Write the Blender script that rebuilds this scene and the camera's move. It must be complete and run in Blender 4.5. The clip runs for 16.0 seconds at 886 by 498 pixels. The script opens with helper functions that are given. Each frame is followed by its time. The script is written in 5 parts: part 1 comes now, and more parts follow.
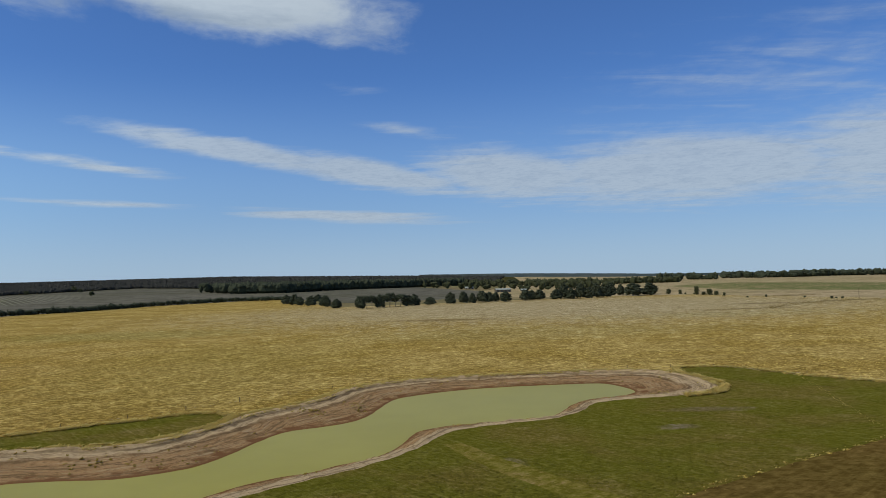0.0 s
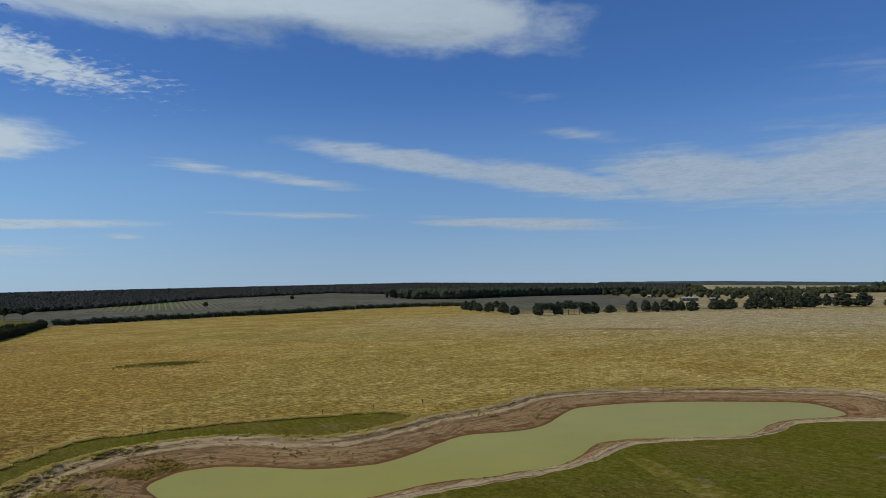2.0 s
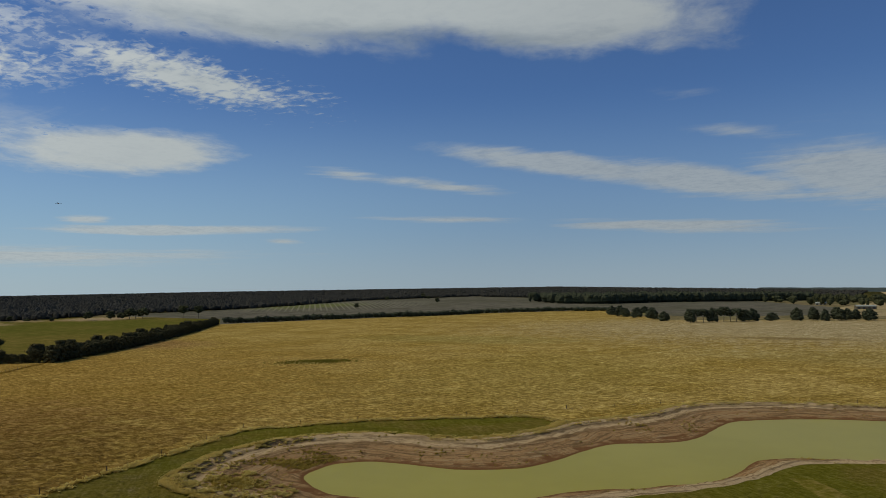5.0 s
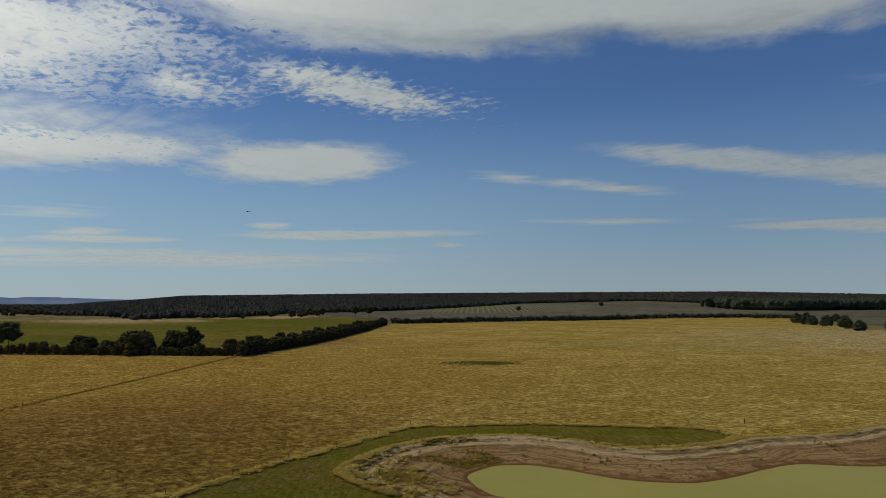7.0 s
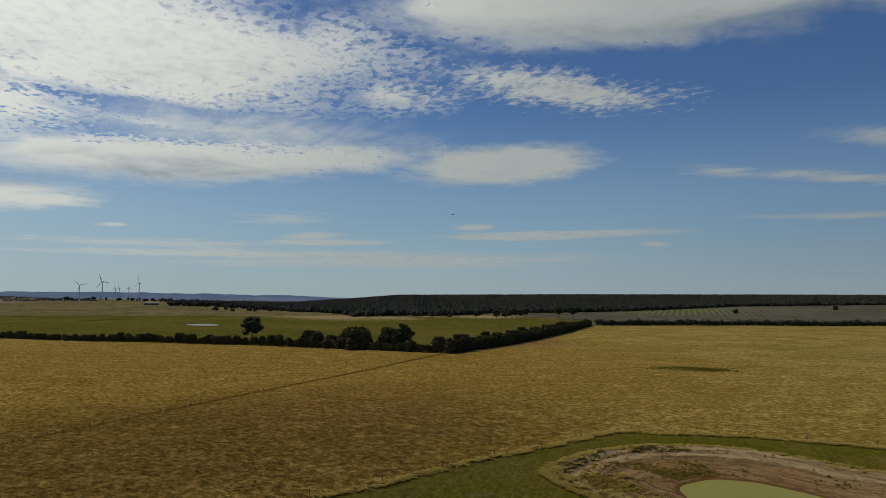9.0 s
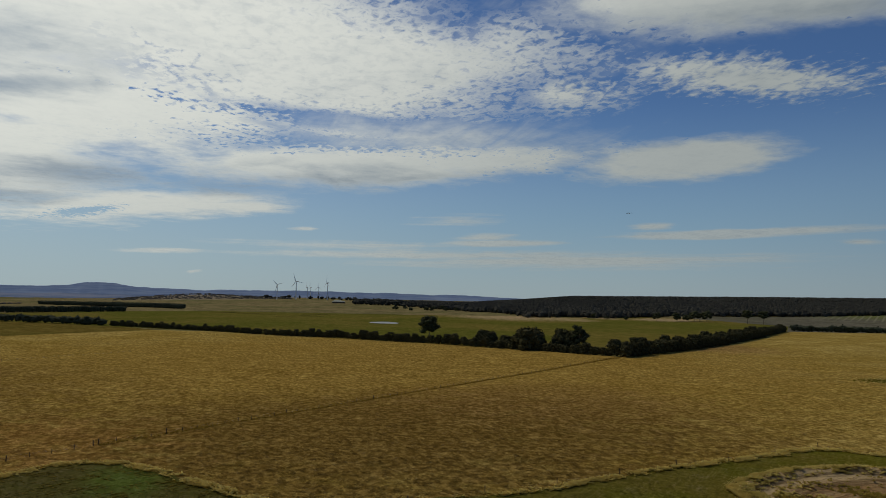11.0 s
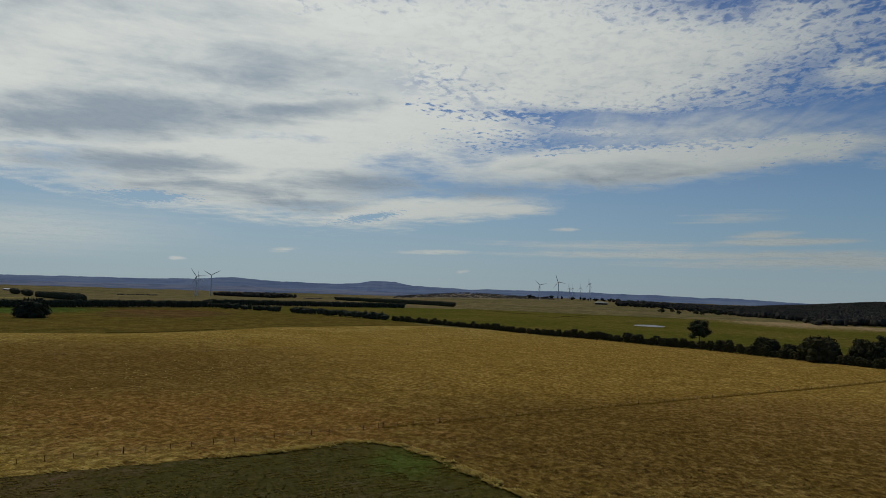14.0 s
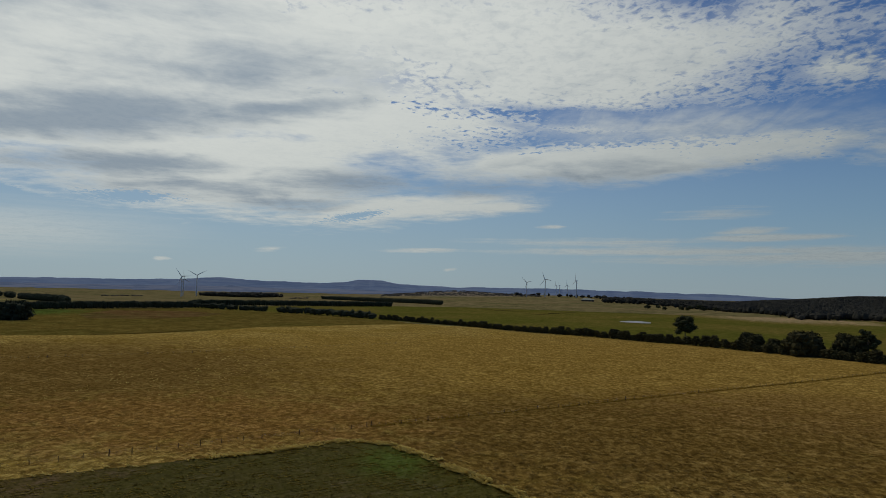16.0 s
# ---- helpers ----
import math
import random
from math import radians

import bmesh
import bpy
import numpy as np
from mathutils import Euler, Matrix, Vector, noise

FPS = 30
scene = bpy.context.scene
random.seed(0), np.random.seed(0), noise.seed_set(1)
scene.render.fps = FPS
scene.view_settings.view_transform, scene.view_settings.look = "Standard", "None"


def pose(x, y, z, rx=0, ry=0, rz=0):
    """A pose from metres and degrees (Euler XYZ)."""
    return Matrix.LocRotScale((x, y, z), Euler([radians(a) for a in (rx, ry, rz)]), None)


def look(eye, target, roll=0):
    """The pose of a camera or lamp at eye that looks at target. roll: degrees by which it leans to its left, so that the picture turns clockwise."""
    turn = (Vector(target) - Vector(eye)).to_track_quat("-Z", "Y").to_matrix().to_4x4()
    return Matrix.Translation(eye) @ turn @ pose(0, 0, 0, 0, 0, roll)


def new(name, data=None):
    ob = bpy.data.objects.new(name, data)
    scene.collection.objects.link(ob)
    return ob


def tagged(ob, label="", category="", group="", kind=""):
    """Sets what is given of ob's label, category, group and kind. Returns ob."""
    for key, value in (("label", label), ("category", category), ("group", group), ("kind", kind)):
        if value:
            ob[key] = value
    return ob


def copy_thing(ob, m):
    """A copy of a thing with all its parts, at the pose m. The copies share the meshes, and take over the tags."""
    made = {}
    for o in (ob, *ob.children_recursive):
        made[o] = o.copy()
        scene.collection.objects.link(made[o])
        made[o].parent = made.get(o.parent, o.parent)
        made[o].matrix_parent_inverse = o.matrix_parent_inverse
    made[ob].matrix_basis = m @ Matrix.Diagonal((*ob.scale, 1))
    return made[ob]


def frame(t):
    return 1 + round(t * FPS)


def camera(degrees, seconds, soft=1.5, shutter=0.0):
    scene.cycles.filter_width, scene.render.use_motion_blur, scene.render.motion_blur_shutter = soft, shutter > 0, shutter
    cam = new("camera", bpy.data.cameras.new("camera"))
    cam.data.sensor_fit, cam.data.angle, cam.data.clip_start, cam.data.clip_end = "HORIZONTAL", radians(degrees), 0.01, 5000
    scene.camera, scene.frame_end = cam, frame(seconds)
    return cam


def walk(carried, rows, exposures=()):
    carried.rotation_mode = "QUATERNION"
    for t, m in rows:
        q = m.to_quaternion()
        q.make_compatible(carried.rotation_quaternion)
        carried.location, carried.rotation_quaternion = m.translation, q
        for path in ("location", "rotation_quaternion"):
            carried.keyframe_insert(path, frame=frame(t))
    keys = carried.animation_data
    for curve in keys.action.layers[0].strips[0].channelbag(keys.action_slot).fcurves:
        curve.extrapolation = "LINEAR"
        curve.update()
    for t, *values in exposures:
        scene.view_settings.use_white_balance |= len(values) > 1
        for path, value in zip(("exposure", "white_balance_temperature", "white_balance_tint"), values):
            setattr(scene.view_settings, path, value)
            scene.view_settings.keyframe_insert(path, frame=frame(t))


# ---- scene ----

# ---- camera: a hovering drone, 40 m up, that turns slowly to its left ----
EYE = (0.0, 0.0, 40.0)
TURNS = (
    (0.0, -0.01, 2.28, 1.68), (0.5, 3.98, 2.61, 1.55), (1.0, 8.06, 2.92, 1.44), (1.5, 11.70, 3.09, 1.32),
    (2.0, 14.57, 3.22, 1.26), (2.5, 17.43, 3.41, 1.07), (3.0, 19.55, 3.46, 1.01), (5.5, 29.74, 3.86, 0.48),
    (6.0, 34.47, 4.03, 0.24), (6.5, 38.79, 4.11, 0.02), (7.0, 39.62, 4.04, 0.02), (7.5, 43.90, 4.01, -0.12),
    (8.0, 49.27, 4.06, -0.38), (8.5, 52.61, 4.05, -0.44), (9.0, 56.23, 4.00, -0.55), (11.5, 73.61, 3.80, -1.21),
    (12.0, 76.62, 3.73, -1.31), (12.5, 79.67, 3.65, -1.49), (13.0, 83.12, 3.53, -1.57), (13.5, 85.66, 3.47, -1.80),
    (14.0, 91.77, 3.34, -2.00), (14.5, 92.89, 3.31, -1.92), (15.0, 93.39, 3.27, -1.73), (15.5, 92.23, 3.24, -1.65),
    (16.0, 90.71, 3.22, -1.50))
cam = camera(65.1, 16.0, soft=0.6)
walk(cam, [(t, pose(*EYE, 90 + pitch, roll, yaw)) for t, yaw, pitch, roll in TURNS],
     exposures=((0.0, -0.43, 6350, 10), (1.5, -0.58, 6050, 9), (3.0, -0.73, 6600, 9), (6.5, -0.91, 7250, 8), (9.0, -1.07, 7400, 7), (12.5, -1.28, 7250, 7),
                (14.5, -1.36, 7100, 7), (16.0, -1.36, 7100, 7)))


# ---- node helpers ----
class Nodes:
    """Short calls for building a node tree."""

    def __init__(self, tree):
        self.tree = tree
        tree.nodes.clear()

    def put(self, socket, value):
        if isinstance(value, bpy.types.NodeSocket):
            self.tree.links.new(value, socket)
        elif isinstance(value, tuple) and len(value) == 3 and socket.type == "RGBA":
            socket.default_value = (*value, 1)
        else:
            socket.default_value = value

    def math(self, operation, a, b=0.0, c=0.0, clamp=False):
        node = self.tree.nodes.new("ShaderNodeMath")
        node.operation, node.use_clamp = operation, clamp
        for socket, value in zip(node.inputs, (a, b, c)):
            self.put(socket, value)
        return node.outputs[0]

    def vmath(self, operation, a, b=(0, 0, 0)):
        node = self.tree.nodes.new("ShaderNodeVectorMath")
        node.operation = operation
        self.put(node.inputs[0], a)
        self.put(node.inputs[1], b)
        return node.outputs["Value"] if operation in ("LENGTH", "DOT_PRODUCT", "DISTANCE") else node.outputs[0]

    def mapping(self, vector, place=(0, 0, 0), turn=0.0, scale=(1, 1, 1), kind="POINT"):
        node = self.tree.nodes.new("ShaderNodeMapping")
        node.vector_type = kind
        self.put(node.inputs["Vector"], vector)
        node.inputs["Location"].default_value = place
        node.inputs["Rotation"].default_value = (0, 0, radians(turn))
        node.inputs["Scale"].default_value = scale
        return node.outputs[0]

    def noise(self, vector, scale, detail=3.0, rough=0.55, distort=0.0):
        node = self.tree.nodes.new("ShaderNodeTexNoise")
        self.put(node.inputs["Vector"], vector)
        for key, value in (("Scale", scale), ("Detail", detail), ("Roughness", rough), ("Distortion", distort)):
            node.inputs[key].default_value = value
        return node.outputs["Fac"]

    def step(self, value, low, high, out_low=0.0, out_high=1.0):
        node = self.tree.nodes.new("ShaderNodeMapRange")
        node.interpolation_type = "SMOOTHSTEP"
        for key, v in (("Value", value), ("From Min", low), ("From Max", high), ("To Min", out_low), ("To Max", out_high)):
            self.put(node.inputs[key], v)
        return node.outputs[0]

    def mix(self, fac, a, b, blend="MIX"):
        node = self.tree.nodes.new("ShaderNodeMix")
        node.data_type, node.blend_type = "RGBA", blend
        self.put(node.inputs[0], fac)
        self.put(node.inputs[6], a)
        self.put(node.inputs[7], b)
        return node.outputs[2]


# ---- sky, clouds and sun ----
SUN_AZ, SUN_EL = 118.0, 52.0      # degrees to the left of +y, and up
sa, se = radians(SUN_AZ), radians(SUN_EL)
SUN_WAY = (-math.sin(sa) * math.cos(se), math.cos(sa) * math.cos(se), math.sin(se))
world = bpy.data.worlds.new("sky")
scene.world = world
world.use_nodes = True
w = Nodes(world.node_tree)
sky = w.tree.nodes.new("ShaderNodeTexSky")
sky.sky_type, sky.sun_disc, sky.sun_elevation, sky.sun_rotation = "NISHITA", False, radians(SUN_EL), radians(360 - SUN_AZ)
sky.air_density, sky.dust_density, sky.ozone_density = 1.0, 0.2, 3.0
way = w.tree.nodes.new("ShaderNodeTexCoord").outputs["Generated"]
parts = w.tree.nodes.new("ShaderNodeSeparateXYZ")
w.put(parts.inputs[0], way)
sx, sy, sz = parts.outputs
azimuth = w.math("MULTIPLY", w.math("ARCTAN2", sx, sy), 57.2958)       # degrees, to the right
height = w.math("MULTIPLY", w.math("ARCSINE", sz), 57.2958)
where = w.tree.nodes.new("ShaderNodeCombineXYZ")
w.put(where.inputs[0], azimuth)
w.put(where.inputs[1], height)
where = where.outputs[0]
lift = w.math("ADD", w.math("MAXIMUM", sz, 0.0), 0.06)
flat = w.tree.nodes.new("ShaderNodeCombineXYZ")                        # the cloud layer as seen from below
w.put(flat.inputs[0], w.math("DIVIDE", sx, lift))
w.put(flat.inputs[1], w.math("DIVIDE", sy, lift))
flat = flat.outputs[0]


def wander(vector, scale, reach):
    """Shift bearings by a noise, so that cloud edges are never smooth ovals."""
    node = w.tree.nodes.new("ShaderNodeTexNoise")
    w.put(node.inputs["Vector"], vector)
    node.inputs["Scale"].default_value, node.inputs["Detail"].default_value, node.inputs["Roughness"].default_value = scale, 5.0, 0.6
    away = w.vmath("SUBTRACT", node.outputs["Color"], (0.5, 0.5, 0.5))
    return w.vmath("MULTIPLY", away, (*reach, 0))


level = where
calm = w.vmath("ADD", where, wander(w.mapping(where, (5, 0, 0), 0, (0.3, 1.0, 1)), 0.5, (4.5, 0.5)))
where = w.vmath("ADD", where, wander(w.mapping(where, (0, 0, 0), 0, (0.35, 1.0, 1)), 0.32, (6.0, 1.3)))


def cloud_field(blobs, at=None):
    """The strongest of several soft ellipses: azimuth to the left, height, half width, half height, tilt (rising to the right), weight."""
    best = None
    for az, el, wide, tall, tilt, weight in blobs:
        local = w.mapping(at or where, (-az, el, 0), tilt, (wide, tall, 1), "TEXTURE")
        value = w.math("MULTIPLY_ADD", w.vmath("LENGTH", local), -weight, weight)
        best = value if best is None else w.math("MAXIMUM", best, value)
    return best


def swing(value, reach):
    """A noise about its middle, up and down."""
    return w.math("MULTIPLY_ADD", value, reach, -0.5 * reach)


# thin cirrus: a long wing of cloud in the north, and flat bars low over the plain
wing = cloud_field([
    (16.5, 10.4, 13, 1.15, -9, 1.8), (5.5, 8.6, 10, 1.5, -10, 1.9), (-6, 8.2, 10, 2.7, -5, 1.9), (-20, 7.9, 18, 3.5, 0, 1.9), (-38, 8.0, 18, 4.6, 1, 1.9),
    (2.4, 12.0, 4.6, 0.6, -8, 0.55), (-27, 14.5, 17, 5.0, 8, 0.32), (27.5, 9.1, 6.2, 0.55, -7, 0.85), (7.2, 15.4, 2.8, 0.5, -3, 0.3), (74, 18.5, 22, 6.5, 0, 0.5), (73, 13.0, 19, 2.6, -1, 0.85)], calm)
bars = cloud_field([
    (8.2, 5.2, 12, 0.6, -3, 1.4), (27, 6.2, 10, 0.32, -2, 0.65), (34, 9.8, 3.8, 0.6, -4, 1.0), (26.5, 8.9, 6.8, 0.5, -7, 0.9), (47.5, 5.2, 11.8, 0.45, 1, 2.2),
    (53.9, 5.8, 2.0, 0.38, 2, 1.2), (39.4, 4.4, 2.2, 0.26, 0, 1.3)], calm)
flat_bars = cloud_field([
    (66, 4.4, 5.8, 0.42, 1, 1.6), (67, 4.9, 3.2, 0.4, 1, 1.2), (71, 3.3, 18, 0.45, 0.5, 1.5), (60, 3.0, 23, 0.9, 0.5, 1.1), (76, 4.0, 14, 0.5, 1, 0.8), (69, 6.2, 5.6, 0.55, 0, 0.8), (82.2, 5.3, 1.5, 0.24, 2, 1.0),
    (92.8, 3.1, 3.9, 0.26, 2, 1.0), (105.4, 2.75, 1.5, 0.26, 3, 1.0), (112.5, 1.7, 0.8, 0.24, 3, 1.2), (90.2, 1.55, 0.8, 0.2, 3, 1.1)], calm)
# the smooth sheets
soft = cloud_field([
    (40, 23.4, 24, 4.2, 0, 2.6), (17, 21.8, 15.5, 2.9, -6, 2.3), (51.5, 10.9, 9.4, 1.75, 4, 2.3), (77.5, 10.6, 18.5, 2.2, 3, 2.2), (68, 11.2, 13, 1.7, 2, 1.9), (86.8, 6.8, 4.6, 0.85, 3, 1.5), (94, 6.5, 12, 1.5, 6, 1.9),
    (109, 9.0, 17, 4.3, 0, 2.4), (118, 17.5, 33, 12, 4, 2.6), (98, 13.5, 18, 4.6, 0, 2.0), (160, 30, 60, 22, 0, 2.0), (100, 50, 60, 20, 0, 1.2)])
# the field of small puffs
heap = cloud_field([
    (47.3, 16.8, 10.5, 1.75, -8, 1.7), (60.8, 16.4, 5.5, 1.7, -4, 1.3), (80, 18.4, 24, 5.6, 2, 2.5), (90, 21, 26, 6, 0, 2.6), (77, 13.2, 14, 2.4, 2, 1.0)])
HOLES = [(124, 5.6, 4.4, 0.9, -14, 2.6), (114.8, 6.3, 3.8, 0.5, 3, 1.3), (97.6, 5.8, 3.2, 0.4, 8, 1.1), (79, 14.0, 13, 0.75, -3, 0.6), (79, 12.1, 8, 0.55, -2, 0.3), (66, 13.4, 6, 0.7, 0, 0.8),
         (70, 20.3, 4, 2.2, -30, 0.2), (89, 22.8, 15, 1.6, -4, 0.35)]
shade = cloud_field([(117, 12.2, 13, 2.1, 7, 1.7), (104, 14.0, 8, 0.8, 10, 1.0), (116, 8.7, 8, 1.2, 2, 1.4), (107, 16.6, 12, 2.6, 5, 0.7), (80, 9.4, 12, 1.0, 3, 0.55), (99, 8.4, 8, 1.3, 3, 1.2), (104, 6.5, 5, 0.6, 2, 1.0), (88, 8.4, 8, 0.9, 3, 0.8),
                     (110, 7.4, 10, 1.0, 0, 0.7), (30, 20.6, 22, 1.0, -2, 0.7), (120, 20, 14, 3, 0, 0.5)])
fibre = w.noise(w.mapping(flat, (0, 0, 0), -28, (0.5, 1.8, 1)), 2.2, 7.0, 0.6, 0.6)
billow = w.noise(flat, 1.5, 6.0, 0.58, 0.4)
fluff = w.noise(w.mapping(flat, (2, 5, 0), 60, (1.0, 0.8, 1)), 5.5, 7.0, 0.62, 0.25)
cells = w.noise(w.mapping(flat, (3, 1, 0), 20, (0.9, 1.1, 1)), 21.0, 3.0, 0.6, 0.35)
gaps = w.math("ADD", w.math("ADD", cloud_field(HOLES), swing(fluff, 2.2)), swing(cells, 3.2))
gaps = w.math("MULTIPLY", w.step(gaps, -0.3, 1.2), 1.9)
layers = w.noise(w.mapping(level, (4, 2, 0), 1, (0.06, 2.0, 1)), 1.0, 5.0, 0.6, 0.2)
wing_d = w.step(w.math("ADD", wing, w.math("ADD", swing(fibre, 1.5), swing(fluff, 0.6))), 0.0, 1.1, 0.0, 0.78)
bars_d = w.step(w.math("ADD", w.math("MAXIMUM", bars, flat_bars), w.math("ADD", swing(layers, 1.8), swing(fibre, 0.7))), 0.0, 1.0, 0.0, 0.82)
veil_d = w.math("MAXIMUM", wing_d, bars_d)
rolling = w.math("ADD", swing(billow, 1.8), swing(fluff, 1.5))
soft_d = w.step(w.math("ADD", w.math("SUBTRACT", soft, gaps), rolling), -0.2, 1.15, 0.0, 0.95)
ragged = w.math("ADD", swing(cells, 3.3), w.math("ADD", swing(billow, 1.6), swing(fluff, 1.4)))
heap_d = w.step(w.math("ADD", w.math("SUBTRACT", heap, gaps), ragged), -0.22, 1.3, 0.0, 0.94)
sheet_d = w.step(w.math("ADD", cloud_field([(125, 3.3, 18, 2.7, 2, 1.0)], calm), swing(layers, 0.5)), 0.0, 1.0, 0.0, 0.6)
veil_d = w.math("MAXIMUM", veil_d, sheet_d)
cover = w.math("MAXIMUM", veil_d, w.math("MAXIMUM", soft_d, heap_d))
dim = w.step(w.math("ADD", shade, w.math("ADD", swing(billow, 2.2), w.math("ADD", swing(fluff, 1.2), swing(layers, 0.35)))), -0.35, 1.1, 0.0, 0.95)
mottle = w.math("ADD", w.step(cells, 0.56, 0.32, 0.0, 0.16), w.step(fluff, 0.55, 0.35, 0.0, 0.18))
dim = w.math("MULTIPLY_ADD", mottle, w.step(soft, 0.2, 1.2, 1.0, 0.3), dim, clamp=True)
side = w.step(w.vmath("DOT_PRODUCT", way, SUN_WAY), -0.08, 0.4)
sunward = w.step(w.vmath("DOT_PRODUCT", way, SUN_WAY), 0.36, 0.92)
white = w.mix(sunward, w.mix(side, (5.9, 6.8, 7.6), (7.5, 8.6, 9.4)), (17.6, 18.8, 19.4))
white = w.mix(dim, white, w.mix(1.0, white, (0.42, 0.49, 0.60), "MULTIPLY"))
low = w.step(height, 0.0, 17.0, 0.85, 0.0)
blue = w.mix(1.0, sky.outputs[0], (0.64, 0.95, 1.42), "MULTIPLY")
haze = w.step(height, -1.0, 7.0, 0.85, 0.0)
rim = w.mix(haze, (3.3, 5.3, 8.0), (5.3, 6.9, 8.5))
rim_side = w.mix(haze, (4.8, 7.8, 10.8), (6.7, 8.5, 10.0))
air = w.mix(low, blue, w.mix(sunward, w.mix(side, rim, rim_side), (9.4, 12.2, 14.6)))
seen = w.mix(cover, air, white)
back = w.tree.nodes.new("ShaderNodeBackground")
w.put(back.inputs[0], seen)
back.inputs[1].default_value = 0.1
out = w.tree.nodes.new("ShaderNodeOutputWorld")
w.put(out.inputs[0], back.outputs[0])

lamp = bpy.data.lights.new("sun", "SUN")
lamp.energy, lamp.angle, lamp.color = 3.05, radians(0.53), (1.0, 0.88, 0.70)
sun = new("sun", lamp)
sun.matrix_world = look((0, 0, 300), (300 * math.sin(sa) * math.cos(se), -300 * math.cos(sa) * math.cos(se), 300 - 300 * math.sin(se)))


# ---- materials ----
def material(name):
    m = bpy.data.materials.new(name)
    m.use_nodes = True
    n = Nodes(m.node_tree)
    shader = n.tree.nodes.new("ShaderNodeBsdfPrincipled")
    end = n.tree.nodes.new("ShaderNodeOutputMaterial")
    n.put(end.inputs[0], shader.outputs[0])
    return m, n, shader


def metres(n):
    return n.tree.nodes.new("ShaderNodeNewGeometry").outputs["Position"]


def tones(n, at, colour, main, dark, light, grain, turn, contrast, drift, blotch, fine):
    """Lighter and darker tussocks over a ground colour, from wide blotches down to single clumps."""
    paler = tuple(v / u for v, u in zip(light, main))
    darker = tuple(v / u for v, u in zip(dark, main))
    clump = n.noise(n.mapping(at, (7, 3, 0), turn, (0.9, 1.1, 1)), grain * 0.27, 6.0, 0.74)
    lie = n.noise(n.mapping(at, (0, 0, 0), drift[0], (drift[1], drift[2], 1), "TEXTURE"), 1.0, 5.0, 0.68, 0.3)
    for value, low, high, weight, tone in ((lie, 0.51, 0.62, drift[3], paler), (lie, 0.48, 0.37, drift[3], darker), (blotch, 0.54, 0.68, 0.38, darker), (blotch, 0.46, 0.34, 0.4, paler),
                                           (clump, 0.505, 0.555, contrast, paler), (clump, 0.495, 0.445, contrast, darker), (fine, 0.53, 0.66, 0.7, paler), (fine, 0.46, 0.33, 0.55, darker)):
        colour = n.mix(n.step(value, low, high, 0.0, weight), colour, n.mix(1.0, colour, tone, "MULTIPLY"))
    return colour


def ground_material(name, main, patch, dark, light, grain=1.6, streak=(0.7, 1.3), turn=20.0, patch_size=45.0, bump=0.5, spots=(), contrast=0.5, rows=None, drift=(40.0, 11.0, 1.7, 0.5)):
    """Grassland or soil: broad patches, medium blotches and fine streaks of dark and light tufts."""
    main, patch, dark, light = (tuple(v * k for v, k in zip(c, (1.06, 1.0, 0.57))) for c in (main, patch, dark, light))
    m, n, shader = material(name)
    at = metres(n)
    broad = n.step(n.noise(at, 1.0 / patch_size, 4.0, 0.6, 0.4), 0.42, 0.62)
    blotch = n.noise(at, 0.11, 5.0, 0.65, 0.3)
    fine = n.noise(n.mapping(at, (0, 0, 0), turn, (streak[0], streak[1], 1)), grain, 4.0, 0.7, 0.2)
    colour = n.mix(broad, main, patch)
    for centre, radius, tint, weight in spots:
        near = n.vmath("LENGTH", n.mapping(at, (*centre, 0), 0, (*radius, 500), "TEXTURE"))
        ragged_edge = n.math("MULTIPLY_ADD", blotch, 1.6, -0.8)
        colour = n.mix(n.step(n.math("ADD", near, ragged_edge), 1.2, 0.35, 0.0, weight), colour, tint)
    colour = tones(n, at, colour, main, dark, light, grain, turn, contrast, drift, blotch, fine)
    if rows:
        across, spacing, tone, centre, radius = rows
        ridge = n.math("SINE", n.math("MULTIPLY", n.vmath("DOT_PRODUCT", at, across), 6.2832 / spacing))
        near = n.vmath("LENGTH", n.mapping(at, (*centre, 0), 0, (*radius, 500), "TEXTURE"))
        cut = n.math("MULTIPLY", n.step(ridge, 0.3, 0.9), n.step(n.math("ADD", near, n.math("MULTIPLY_ADD", blotch, 0.8, -0.4)), 1.1, 0.7, 0.0, 0.6))
        colour = n.mix(cut, colour, tone)
    n.put(shader.inputs["Base Color"], colour)
    shader.inputs["Roughness"].default_value = 0.95
    shader.inputs["Specular IOR Level"].default_value = 0.0
    relief = n.tree.nodes.new("ShaderNodeBump")
    relief.inputs["Strength"].default_value = bump
    relief.inputs["Distance"].default_value = 0.25
    n.put(relief.inputs["Height"], fine)
    n.put(shader.inputs["Normal"], relief.outputs[0])
    return m


# First spot: browner western grass, with back-lit gold put into its colour.
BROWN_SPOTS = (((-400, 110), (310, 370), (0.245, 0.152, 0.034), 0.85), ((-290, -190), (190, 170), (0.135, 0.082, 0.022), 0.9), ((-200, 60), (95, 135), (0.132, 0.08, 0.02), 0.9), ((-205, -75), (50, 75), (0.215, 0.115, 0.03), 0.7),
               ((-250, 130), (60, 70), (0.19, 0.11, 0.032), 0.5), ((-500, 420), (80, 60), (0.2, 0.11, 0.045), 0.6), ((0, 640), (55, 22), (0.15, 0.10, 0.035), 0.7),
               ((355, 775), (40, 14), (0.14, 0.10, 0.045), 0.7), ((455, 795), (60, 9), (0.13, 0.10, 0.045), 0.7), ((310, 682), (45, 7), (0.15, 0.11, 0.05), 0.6))
